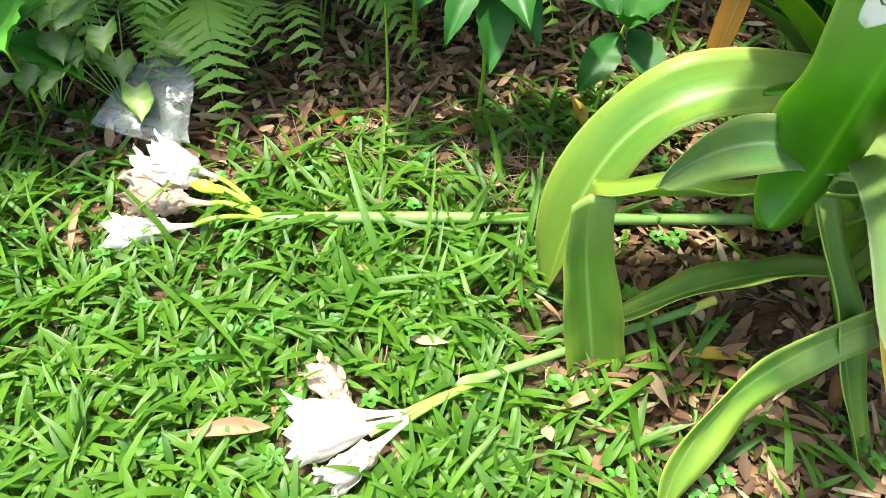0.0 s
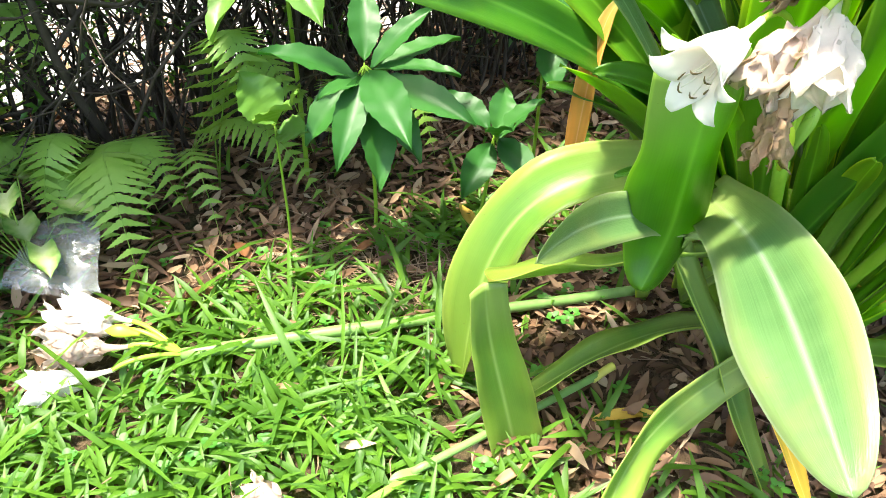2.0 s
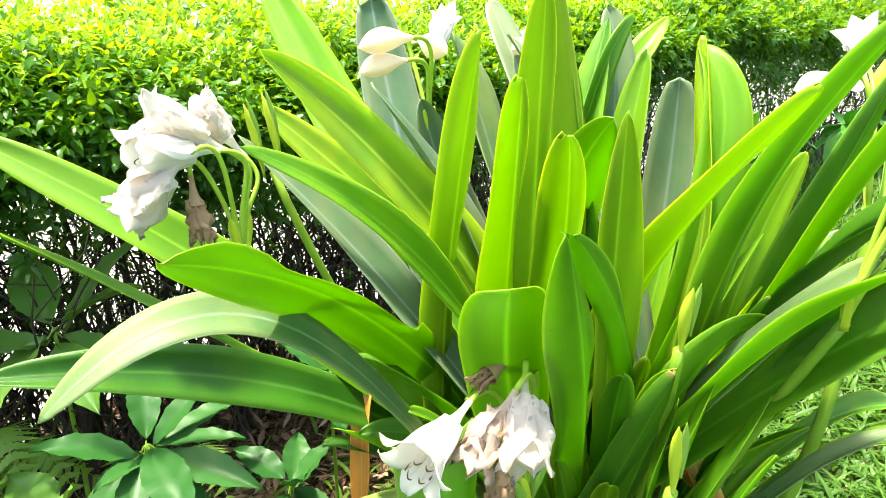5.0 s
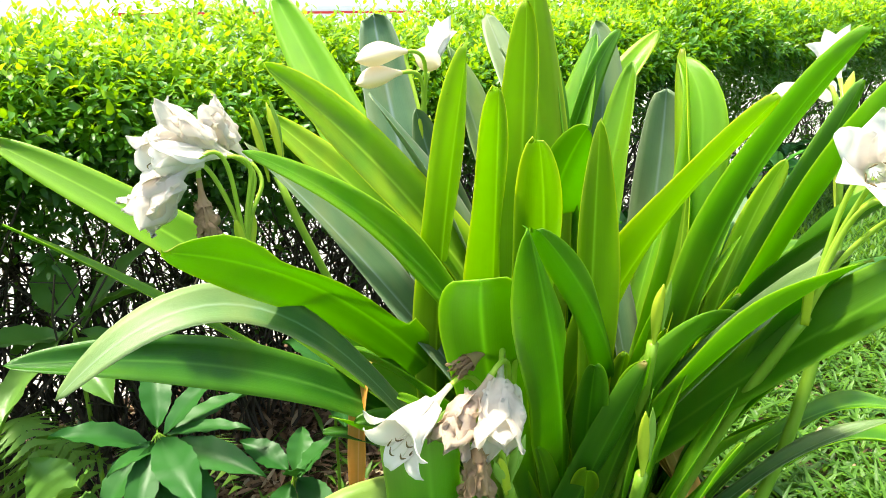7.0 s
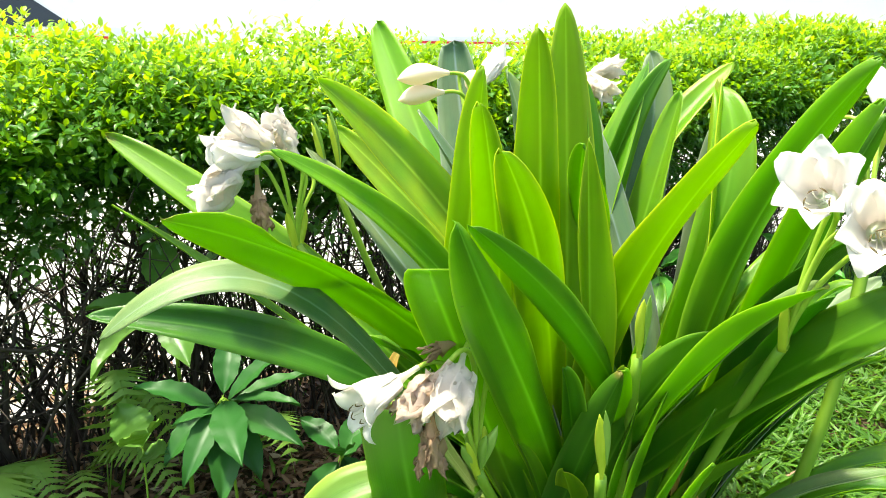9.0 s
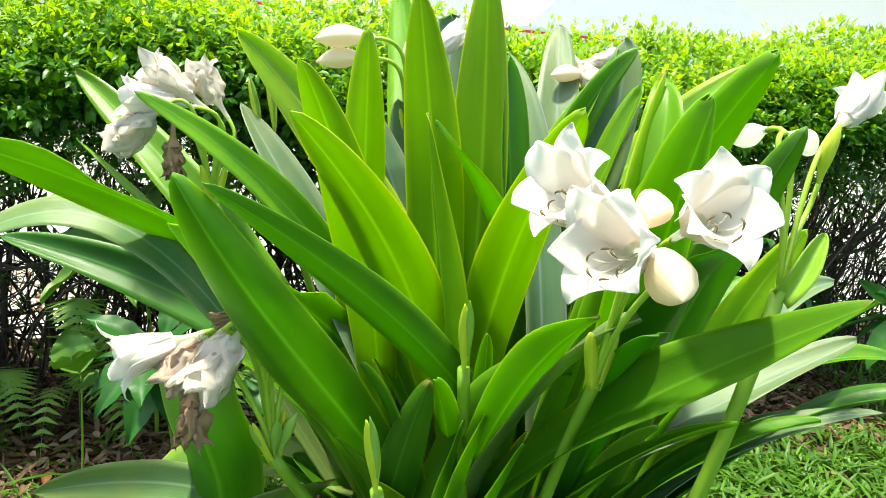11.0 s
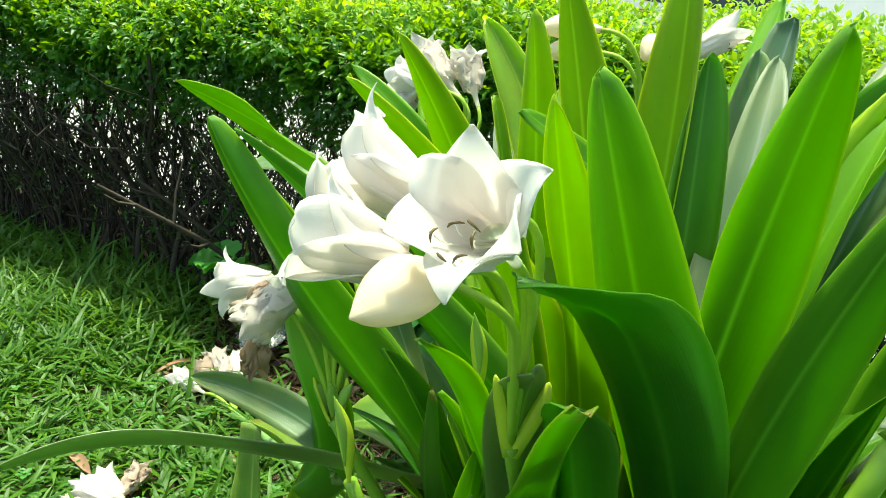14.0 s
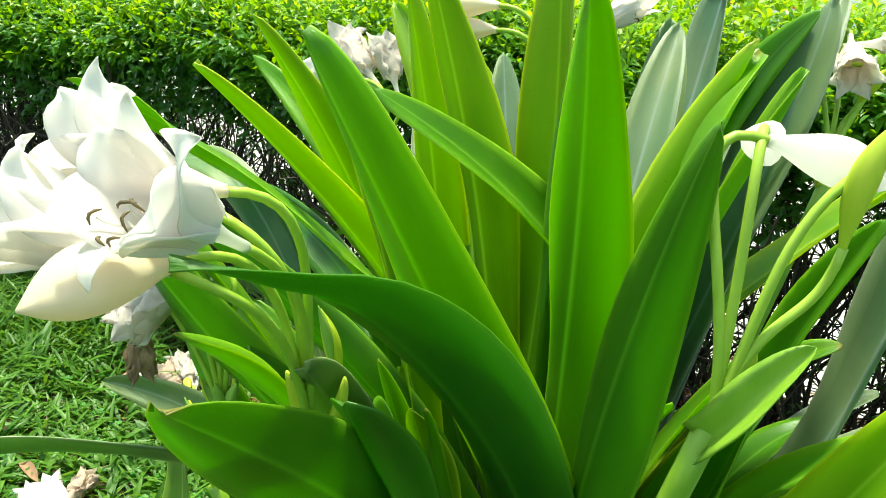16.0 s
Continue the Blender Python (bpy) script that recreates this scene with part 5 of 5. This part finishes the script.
def arrowhead(at, n, seed, label, low=0.10, high=0.24):
    r = random.Random(seed)
    p = empty("arrowhead_vine", at, label, "vine", "arrowhead vines on the ground")
    for i in range(n):
        w = r.uniform(0, 6.28)
        rad = r.uniform(0.02, 0.15)
        b = Vector(at) + Vector((math.cos(w) * rad, math.sin(w) * rad, r.uniform(low, high)))
        tube("petiole", (at, Vector(at) + UP * 0.06, b - UP * 0.03, b), 0.002, 0.0016, pedicel_mat, p, seg=6, sides=5)
        d = Vector((math.cos(w), math.sin(w) - 0.8, -0.22)).normalized()
        broad_leaf(p, b, b + d * r.uniform(0.085, 0.12), r.uniform(0.055, 0.08), arrow_mat, 0.05, r.uniform(-20, 20), 0, 1.0, i)
    return p


def arrow_material():
    m, nt = mat("arrowhead_leaf")
    uv = coords(nt, "UV")
    sep = nt.nodes.new("ShaderNodeSeparateXYZ")
    nt.links.new(uv, sep.inputs[0])
    across = math_node(nt, 'ABSOLUTE', math_node(nt, 'SUBTRACT', sep.outputs[0], 0.5))
    n = noise_tex(nt, scaled(nt, coords(nt), (45, 45, 45)), 1.0, 4.0)
    f = math_node(nt, 'ADD', math_node(nt, 'MULTIPLY', across, 1.7), math_node(nt, 'MULTIPLY', math_node(nt, 'SUBTRACT', n, 0.5), 1.1))
    col = ramp(nt, f, [(0.1, (0.56, 0.64, 0.32)), (0.5, (0.34, 0.48, 0.14)), (0.85, (0.10, 0.26, 0.04))])
    surface(nt, col, 0.42, 0.35, (0.35, 0.55, 0.12), 0.5, n, 0.3, 0.001)
    return m


arrow_mat = arrow_material()
arrowhead((-0.74, 1.54, 0.0), 12, 3, "arrowhead vine with cream-veined heart-shaped leaves", 0.16, 0.38)
arrowhead((-0.90, 1.52, 0.0), 11, 4, "arrowhead vine with pale variegated leaves", 0.14, 0.30)
arrowhead((-0.92, 1.66, 0.0), 6, 6, "arrowhead vine with pale variegated leaves")

# ---- fallen flower heads, plastic bag, loose leaves ----
fallen_near = empty("fallen_flower_head", (0.12, 0.79, 0.02), "fallen lily flower head with white wilting flowers on the grass", "flower", "fallen flower heads")
tube("flower_stalk", ((0.56, 0.97, 0.055), (0.40, 0.90, 0.055), (0.25, 0.84, 0.052), (0.115, 0.785, 0.050)), 0.0085, 0.0085, cut_stalk_mat, fallen_near, sides=10)
tube("cut_end", ((0.53, 0.955, 0.052), (0.55, 0.965, 0.055), (0.57, 0.975, 0.058), (0.585, 0.98, 0.06)), 0.009, 0.0095, cut_mat, fallen_near, "yellow cut end", sides=10)
for i, (th, d, cr, ml, sz) in enumerate([((-0.125, 0.728, 0.055), (-0.66, 0.74, 0.05), 0.35, petal_wilt, 0.10), ((-0.100, 0.700, 0.055), (-0.97, -0.10, -0.02), 0.06, petal_white, 0.135), ((-0.092, 0.672, 0.055), (-0.93, -0.34, -0.02), 0.06, petal_white, 0.13), ((-0.070, 0.636, 0.055), (-0.72, -0.68, -0.02), 0.30, petal_fading, 0.105)]):
    flower(fallen_near, th, d, size=sz, spread=24 if cr < .2 else 18, curl=30, spin=25 * i, seed=50 + i, material=ml, crumple=cr, stamens=False, width=0.052, tube_back=0.085)
    e = Vector(th) - Vector(d).normalized() * 0.081
    s0 = Vector((0.125, 0.785, 0.045))
    tube("pedicel", (s0, s0 + (e - s0) * 0.35 + UP * 0.012, s0 + (e - s0) * 0.7 + UP * 0.01, e), 0.0040, 0.0044, pedicel_mat, fallen_near, sides=8)
bracts(fallen_near, (0.12, 0.787, 0.045), (-0.95, -0.25, 0.02), 0.05, 2, 0.15, cut_stalk_mat, 2)

fallen_far = empty("fallen_flower_head", (-0.33, 1.15, 0.02), "fallen lily stalk with browned white flowers beside a plastic bag", "flower", "fallen flower heads")
tube("flower_stalk", ((0.75, 1.22, 0.05), (0.35, 1.20, 0.045), (0.0, 1.19, 0.05), (-0.34, 1.16, 0.05)), 0.0125, 0.0145, cut_stalk_mat, fallen_far, sides=10, seg=24)
for i, (th, d, cr, ml, sz) in enumerate([((-0.50, 1.27, 0.085), (-0.85, 0.30, 0.12), 0.1, petal_white, 0.12), ((-0.50, 1.215, 0.10), (-0.95, 0.12, 0.10), 0.3, petal_fading, 0.14), ((-0.50, 1.17, 0.085), (-0.98, 0.02, 0.05), 0.4, petal_wilt, 0.13), ((-0.53, 1.115, 0.06), (-0.97, -0.15, -0.05), 0.12, petal_white, 0.13), ((-0.50, 1.24, 0.075), (-0.80, 0.42, 0.05), 0.2, petal_white, 0.13)]):
    flower(fallen_far, th, d, size=sz, spread=32, curl=30, spin=25 * i, seed=60 + i, material=ml, crumple=cr, stamens=False, width=0.06, tube_back=0.06)
    e = Vector(th) - Vector(d).normalized() * 0.056
    s0 = Vector((-0.335, 1.16, 0.05))
    tube("pedicel", (s0, s0 + (e - s0) * 0.35 + UP * 0.02, s0 + (e - s0) * 0.7 + UP * 0.025, e), 0.0055, 0.0055, stalklet_mat, fallen_far, sides=8)
bud(fallen_far, (-0.42, 1.185, 0.10), (-0.95, 0.2, 0.1), 0.075, 0.014, spathe_mat, "", "bud")


def plastic_bag():
    """A crumpled clear sleeve lying over the fallen flowers."""
    n, m = 22, 14
    verts, faces = [], []
    a, b = Vector((-0.650, 1.345, 0.11)), Vector((-0.590, 1.615, 0.17))
    for j in range(2):
        for i in range(n + 1):
            s = i / n
            mid = a.lerp(b, s) + Vector((0.01, 0, 0.03 * math.sin(math.pi * s)))
            half = 0.098 * (1 - s) ** 0.8 + 0.022
            for k in range(m + 1):
                x = 2 * k / m - 1
                p = mid + Vector((x * half, -x * half * 0.22 * (1 - s), 0))
                q = p * 17
                z = 0.020 * noise.noise(q * 0.8) + 0.007 * noise.noise(q * 2.7)
                verts.append(p + UP * (z + (0.012 if j else -0.012) * (1 - x * x)) + Vector((0.016 * noise.noise(q + Vector((5, 0, 0))), 0.016 * noise.noise(q + Vector((0, 7, 0))), 0)))
    w = m + 1
    off = (n + 1) * w
    for j in range(2):
        for i in range(n):
            for k in range(m):
                q = tuple(j * off + v for v in (i * w + k, i * w + k + 1, (i + 1) * w + k + 1, (i + 1) * w + k))
                faces.append(q if j else q[::-1])
    ob = mesh_object("plastic_bag", verts, faces, bag_mat)
    return tagged(ob, "crumpled clear plastic bag lying on the grass", "plastic bag")


plastic_bag()


def dry_leaf(at, heading, length, width, material, label, curl=0.25, seed=0, z=0.03):
    """A fallen leaf, curled up along its midrib and twisted."""
    r = random.Random(seed)
    h = radians(heading)
    d, s = Vector((math.cos(h), math.sin(h), 0)), Vector((-math.sin(h), math.cos(h), 0))
    verts, faces, uvs = [], [], []
    seg, cross = 14, 6
    for i in range(seg + 1):
        u = i / seg
        w = 0.5 * width * max(0.03, math.sin(math.pi * u ** 0.9)) ** 0.8
        tw = 0.5 * math.sin(u * 2.2 + seed)
        for k in range(cross + 1):
            x = 2 * k / cross - 1
            up = curl * width * x * x + 0.12 * width * math.sin(7 * u + seed + 2 * x)
            verts.append(Vector((at[0], at[1], z)) + d * (u - 0.5) * length + s * (x * w * math.cos(tw)) + UP * (up + x * w * math.sin(tw) + 0.10 * length * math.sin(math.pi * u) * r.uniform(.9, 1.1)))
            uvs.append(((x + 1) / 2, u))
    w = cross + 1
    off = len(verts)
    verts = verts + [v - UP * 0.0012 for v in verts]
    for i in range(seg):
        for k in range(cross):
            q = (i * w + k, i * w + k + 1, (i + 1) * w + k + 1, (i + 1) * w + k)
            faces += [q, tuple(off + v for v in q[::-1])]
    return tagged(mesh_object("dry_leaf", verts, faces, material, uvs + uvs), label, "leaf", "dry leaves on the ground")


dry_leaf((-0.31, 0.665, 0), 8, 0.135, 0.030, dry_tan, "tan dry leaf lying on the lawn", seed=1, z=0.045)
dry_leaf((-0.31, 1.365, 0), 10, 0.115, 0.026, dry_brown, "brown curled leaf on thin grass", seed=2, z=0.035)
dry_leaf((0.31, 0.76, 0), 25, 0.12, 0.026, dry_tan, "tan dry leaf beside the fallen stalk", seed=3, z=0.03)
dry_leaf((0.20, 1.225, 0), 5, 0.10, 0.024, dry_tan, "tan dry leaf beside the long stalk", seed=4, z=0.03)
dry_leaf((0.57, 0.86, 0), -4, 0.135, 0.034, dry_yellow, "yellowed leaf lying on leaf litter", seed=5, z=0.03)
dry_leaf((-0.72, 1.12, 0), 100, 0.15, 0.016, dry_tan, "narrow dry leaf standing in the grass", seed=6, z=0.05)
dry_leaf((0.36, 1.50, 0), 95, 0.10, 0.045, dry_yellow, "yellow leaf fallen below the seedlings", seed=7, z=0.10)
dry_leaf((-0.22, 1.52, 0), -60, 0.10, 0.03, dry_brown, "brown dry leaf on bare soil", seed=8, z=0.03)
dry_leaf((0.1, 1.5, 0), 40, 0.11, 0.028, dry_brown, "brown dry leaf on bare soil", seed=9, z=0.03)
dry_leaf((0.78, 0.80, 0), 60, 0.12, 0.03, dry_brown, "brown dry leaf under the lily", seed=10, z=0.03)


def hanging_leaf(at, low, label):
    """A withered leaf caught in the hedge's face."""
    a, b = Vector(at), Vector(low)
    ob = ribbon("dry_leaf", (a, a.lerp(b, .3) + Vector((.01, -.01, 0)), a.lerp(b, .7) + Vector((-.01, -.015, 0)), b), 0.035, dry_tan, channel=0.4, foot=0.3, tip=0.4, seg=12, thick=0.001, wave=0.15, seed=3)
    return tagged(ob, label, "leaf", "dry leaves on the ground")


hanging_leaf((-0.375, 1.80, 1.305), (-0.36, 1.78, 1.225), "withered tan leaf caught in the hedge's face")

# ---- far side of the hedge: parked vans on the pavement ----


def vehicle(u, v, turn, windows=True, k=1.6):
    at = hedge_point(u, v, 0.035)
    car = empty("parked_van", at, "large white parked van with a thin red stripe" if not windows else "large white parked van with dark side windows", "van", "vans parked behind the hedge")
    R = Matrix.Rotation(HEDGE_TURN + radians(turn), 3, 'Z')

    def put(name, verts, faces, material, smooth=False, label=""):
        return under(mesh_object(name, [R @ (Vector(q) * k) + at for q in verts], faces, material, smooth=smooth), car, label)
    prof = [(-2.1, .35), (-2.15, .7), (-1.9, .9), (-1.25, .98), (-0.75, 1.42), (0.7, 1.45), (1.35, 1.0), (2.0, .88), (2.15, .6), (2.1, .35)]
    n = len(prof)
    vs = [(x, s * (0.82 if z > 1.2 else 0.9), z) for s in (-1, 1) for x, z in prof]
    fs = [tuple(range(n)), tuple(range(2 * n - 1, n - 1, -1))] + [(i, n + i, n + (i + 1) % n, (i + 1) % n) for i in range(n)]
    put("body", vs, fs, car_white)
    if windows:
        put("side_window", [(-1.0, -.905, 1.0), (1.1, -.905, 1.0), (.6, -.845, 1.36), (-.65, -.845, 1.36)], [(0, 1, 2, 3)], car_glass)
    put("stripe", [(-1.9, -.906, .925), (1.3, -.906, .925), (1.3, -.906, .945), (-1.9, -.906, .945)], [(0, 1, 2, 3)], car_red)
    for x in (-1.35, 1.35):
        for s in (-1, 1):
            pts = [Vector((x, s * 0.93, 0.31)), Vector((x, s * 0.72, 0.31))]
            tv, tf = tube_data(pts, [0.31, 0.31], 20)
            put("wheel", tv, tf, car_dark, True)
    return car


vehicle(-0.9, 8.0, 0)
vehicle(6.4, 8.6, 2, False)

# ---- lawn, leaf litter and twigs ----


def lawn_weight(x, y):
    """How thickly grass grows: full on the lawn, thin below the hedge and round the lily."""
    v = (x + 0.3) * -math.sin(HEDGE_TURN) + (y - 1.84) * math.cos(HEDGE_TURN)
    w = np.clip((-0.30 - v + 0.55 * np.clip((-0.75 - x) / 0.5, 0, 1)) / 0.28, 0.0, 1.0)
    d = np.hypot((x - 0.90) / 0.68, (y - 1.02) / 0.62)
    w = w * np.clip((d - 0.85) / 0.35, 0.02, 1.0)
    bare = np.exp(-(((x - 0.05) / 0.22) ** 2 + ((y - 1.40) / 0.16) ** 2)) * 0.85
    patch = 0.5 + 0.5 * np.sin(x * 9.1 + 2 * np.sin(y * 7.3)) * np.sin(y * 8.2 + 1.5 * np.sin(x * 6.1))
    w = w * (1 - bare) * (0.62 + 0.38 * patch)
    return np.clip(w + 0.05 * (v < 0.1), 0, 1)


def build_grass():
    rng = np.random.default_rng(11)
    n = 52000
    x, y = rng.uniform(-4.2, 3.7, n), rng.uniform(-0.8, 3.2, n)
    near = (np.abs(x - 0.3) < 2.0) & (y > -0.3) & (y < 2.3)
    keep = (rng.random(n) < lawn_weight(x, y)) & (near | (rng.random(n) < 0.75)) & (y + 0.2 * rng.normal(size=n) > -0.62) & (x + 0.2 * rng.normal(size=n) < 3.4)
    x, y = x[keep], y[keep]
    clear = (np.hypot((x + 0.56) / 0.13, (y - 1.19) / 0.11) > 1) & (np.hypot((x + 0.13) / 0.12, (y - 0.68) / 0.10) > 1)
    x, y = x[clear], y[clear]
    per = 3
    x, y = np.repeat(x, per), np.repeat(y, per)
    m = len(x)
    turn = rng.uniform(0, 2 * np.pi, m)
    rise = rng.uniform(0.45, 2.5, m)
    ahead = np.stack([np.cos(turn), np.sin(turn), rise], 1)
    at = np.stack([x + 0.012 * rng.normal(size=m), y + 0.012 * rng.normal(size=m), rng.uniform(-0.008, 0.03, m)], 1)
    up = np.stack([-np.cos(turn) * 0.5, -np.sin(turn) * 0.5, np.ones(m)], 1) + 0.35 * rng.normal(size=(m, 3))
    size = rng.uniform(0.035, 0.088, m) * np.where(rng.random(m) < 0.10, 1.5, 1.0)
    # longer, more upright grass farther along the lawn
    tall = np.clip((-0.65 - x) / 0.5, 0, 1)
    size = size * (1 + 0.7 * tall)
    ahead[:, 2] *= 1 + 0.8 * tall
    # scattered long blades towards the hedge
    edge = np.exp(-((y + 0.4 * x - 1.25) / 0.3) ** 2) * (x < 0.6)
    size = size * np.where(rng.random(m) < 0.35 * edge, 1.8, 1.0)
    ob = scatter("lawn_grass", LEAF_BLADE, at, ahead, up, size, rng.uniform(0.008, 0.0175, m), grass_mat, bend=rng.uniform(0.3, 1.1, m))
    return tagged(ob, "thick lawn of broad-bladed bright green carpet grass", "grass", kind="stuff")


def build_litter():
    rng = np.random.default_rng(21)
    n = 62000
    x, y = rng.uniform(-2.4, 2.8, n), rng.uniform(0.2, 3.2, n)
    keep = rng.random(n) < np.clip(1.05 - lawn_weight(x, y) * 1.6, 0.03, 1) * 0.62
    x, y = x[keep], y[keep]
    m = len(x)
    turn = rng.uniform(0, 2 * np.pi, m)
    ahead = np.stack([np.cos(turn), np.sin(turn), rng.normal(size=m) * 0.18], 1)
    at = np.stack([x, y, rng.uniform(0.002, 0.035, m)], 1)
    up = np.stack([rng.normal(size=m) * 0.45, rng.normal(size=m) * 0.45, np.ones(m)], 1)
    unit = leaf_mesh([(0.15, 0.3, 0.03), (0.4, 0.5, 0.0), (0.7, 0.4, 0.02)])
    ob = scatter("leaf_litter", unit, at, ahead, up, rng.uniform(0.018, 0.095, m), rng.uniform(0.008, 0.026, m), litter_mat, bend=rng.uniform(-0.45, 0.45, m), crease=0.5)
    tagged(ob, "brown fallen leaves covering the bare soil", "leaf litter", kind="stuff")
    r = random.Random(4)
    verts, faces = [], []
    for i in range(420):
        if i < 240:
            x, y = r.gauss(0.06, 0.17), r.gauss(1.40, 0.12)
        else:
            x, y = r.uniform(-1.2, 1.8), r.uniform(0.75, 2.0)
        w = r.uniform(0, 6.28)
        L = r.uniform(0.05, 0.2)
        p = Vector((x, y, r.uniform(0.008, 0.04)))
        d = Vector((math.cos(w), math.sin(w), r.uniform(-.08, .12))) * L
        pts = [p - d * .5, p + Vector((r.uniform(-.01, .01), r.uniform(-.01, .01), .008)), p + d * .5]
        tv, tf = tube_data(pts, [0.0016, 0.0014, 0.0008], 4, False)
        n0 = len(verts)
        verts += tv
        faces += [tuple(n0 + k for k in q) for q in tf]
    tagged(mesh_object("twigs", verts, faces, twig_mat), "thin dry twigs and grass stems on the soil", "twigs", kind="stuff")


def build_far_grass():
    rng = np.random.default_rng(41)
    n = 60000
    x, y = rng.uniform(-9, 9, n), rng.uniform(-6, 3.0, n)
    wave = 0.25 * rng.normal(size=n)
    keep = ((x + wave < -3.9) | (x + wave > 3.4) | ((y + wave < -0.75) & (y < -0.45))) & (lawn_weight(x, y) > 0.3)
    # the strip along the hedge beyond the bed
    u, v = rng.uniform(3.2, 9.5, 9000), rng.uniform(-1.3, 0.25, 9000)
    x = np.concatenate([x[keep], HEDGE_AT.x + u * HEDGE_U.x + v * HEDGE_V.x])
    y = np.concatenate([y[keep], HEDGE_AT.y + u * HEDGE_U.y + v * HEDGE_V.y])
    m = len(x)
    turn = rng.uniform(0, 2 * np.pi, m)
    ahead = np.stack([np.cos(turn), np.sin(turn), rng.uniform(0.4, 1.6, m)], 1)
    up = np.stack([-np.cos(turn) * 0.5, -np.sin(turn) * 0.5, np.ones(m)], 1)
    ob = scatter("outer_lawn", LEAF_PLAIN, np.stack([x, y, rng.uniform(0, 0.02, m)], 1), ahead, up, rng.uniform(0.06, 0.14, m), rng.uniform(0.014, 0.028, m), grass_mat)
    return tagged(ob, "lawn grass going on beyond the flower bed", "grass", kind="stuff")


build_grass()
build_far_grass()
build_litter()


def build_weeds():
    """Small round-leaved weeds in the lawn."""
    rng = np.random.default_rng(31)
    n = 150
    x, y = rng.uniform(-0.9, 1.2, n), rng.uniform(0.45, 1.6, n)
    k = 5
    turn = (np.arange(k)[None] * 2 * np.pi / k + rng.uniform(0, 6, n)[:, None]).reshape(-1)
    x, y = np.repeat(x, k), np.repeat(y, k)
    m = len(x)
    ahead = np.stack([np.cos(turn), np.sin(turn), rng.uniform(0.1, 0.5, m)], 1)
    at = np.stack([x + 0.004 * np.cos(turn), y + 0.004 * np.sin(turn), np.repeat(rng.uniform(0.03, 0.055, n), k)], 1)
    unit = leaf_mesh([(0.2, 0.36, 0.02), (0.5, 0.5, 0.03), (0.8, 0.38, 0.02)])
    ob = scatter("lawn_weeds", unit, at, ahead, np.tile([0, 0, 1.0], (m, 1)), rng.uniform(0.012, 0.022, m), rng.uniform(0.012, 0.019, m), weed_mat)
    tagged(ob, "small round-leaved weeds scattered in the lawn", "weeds", kind="stuff")


build_weeds()
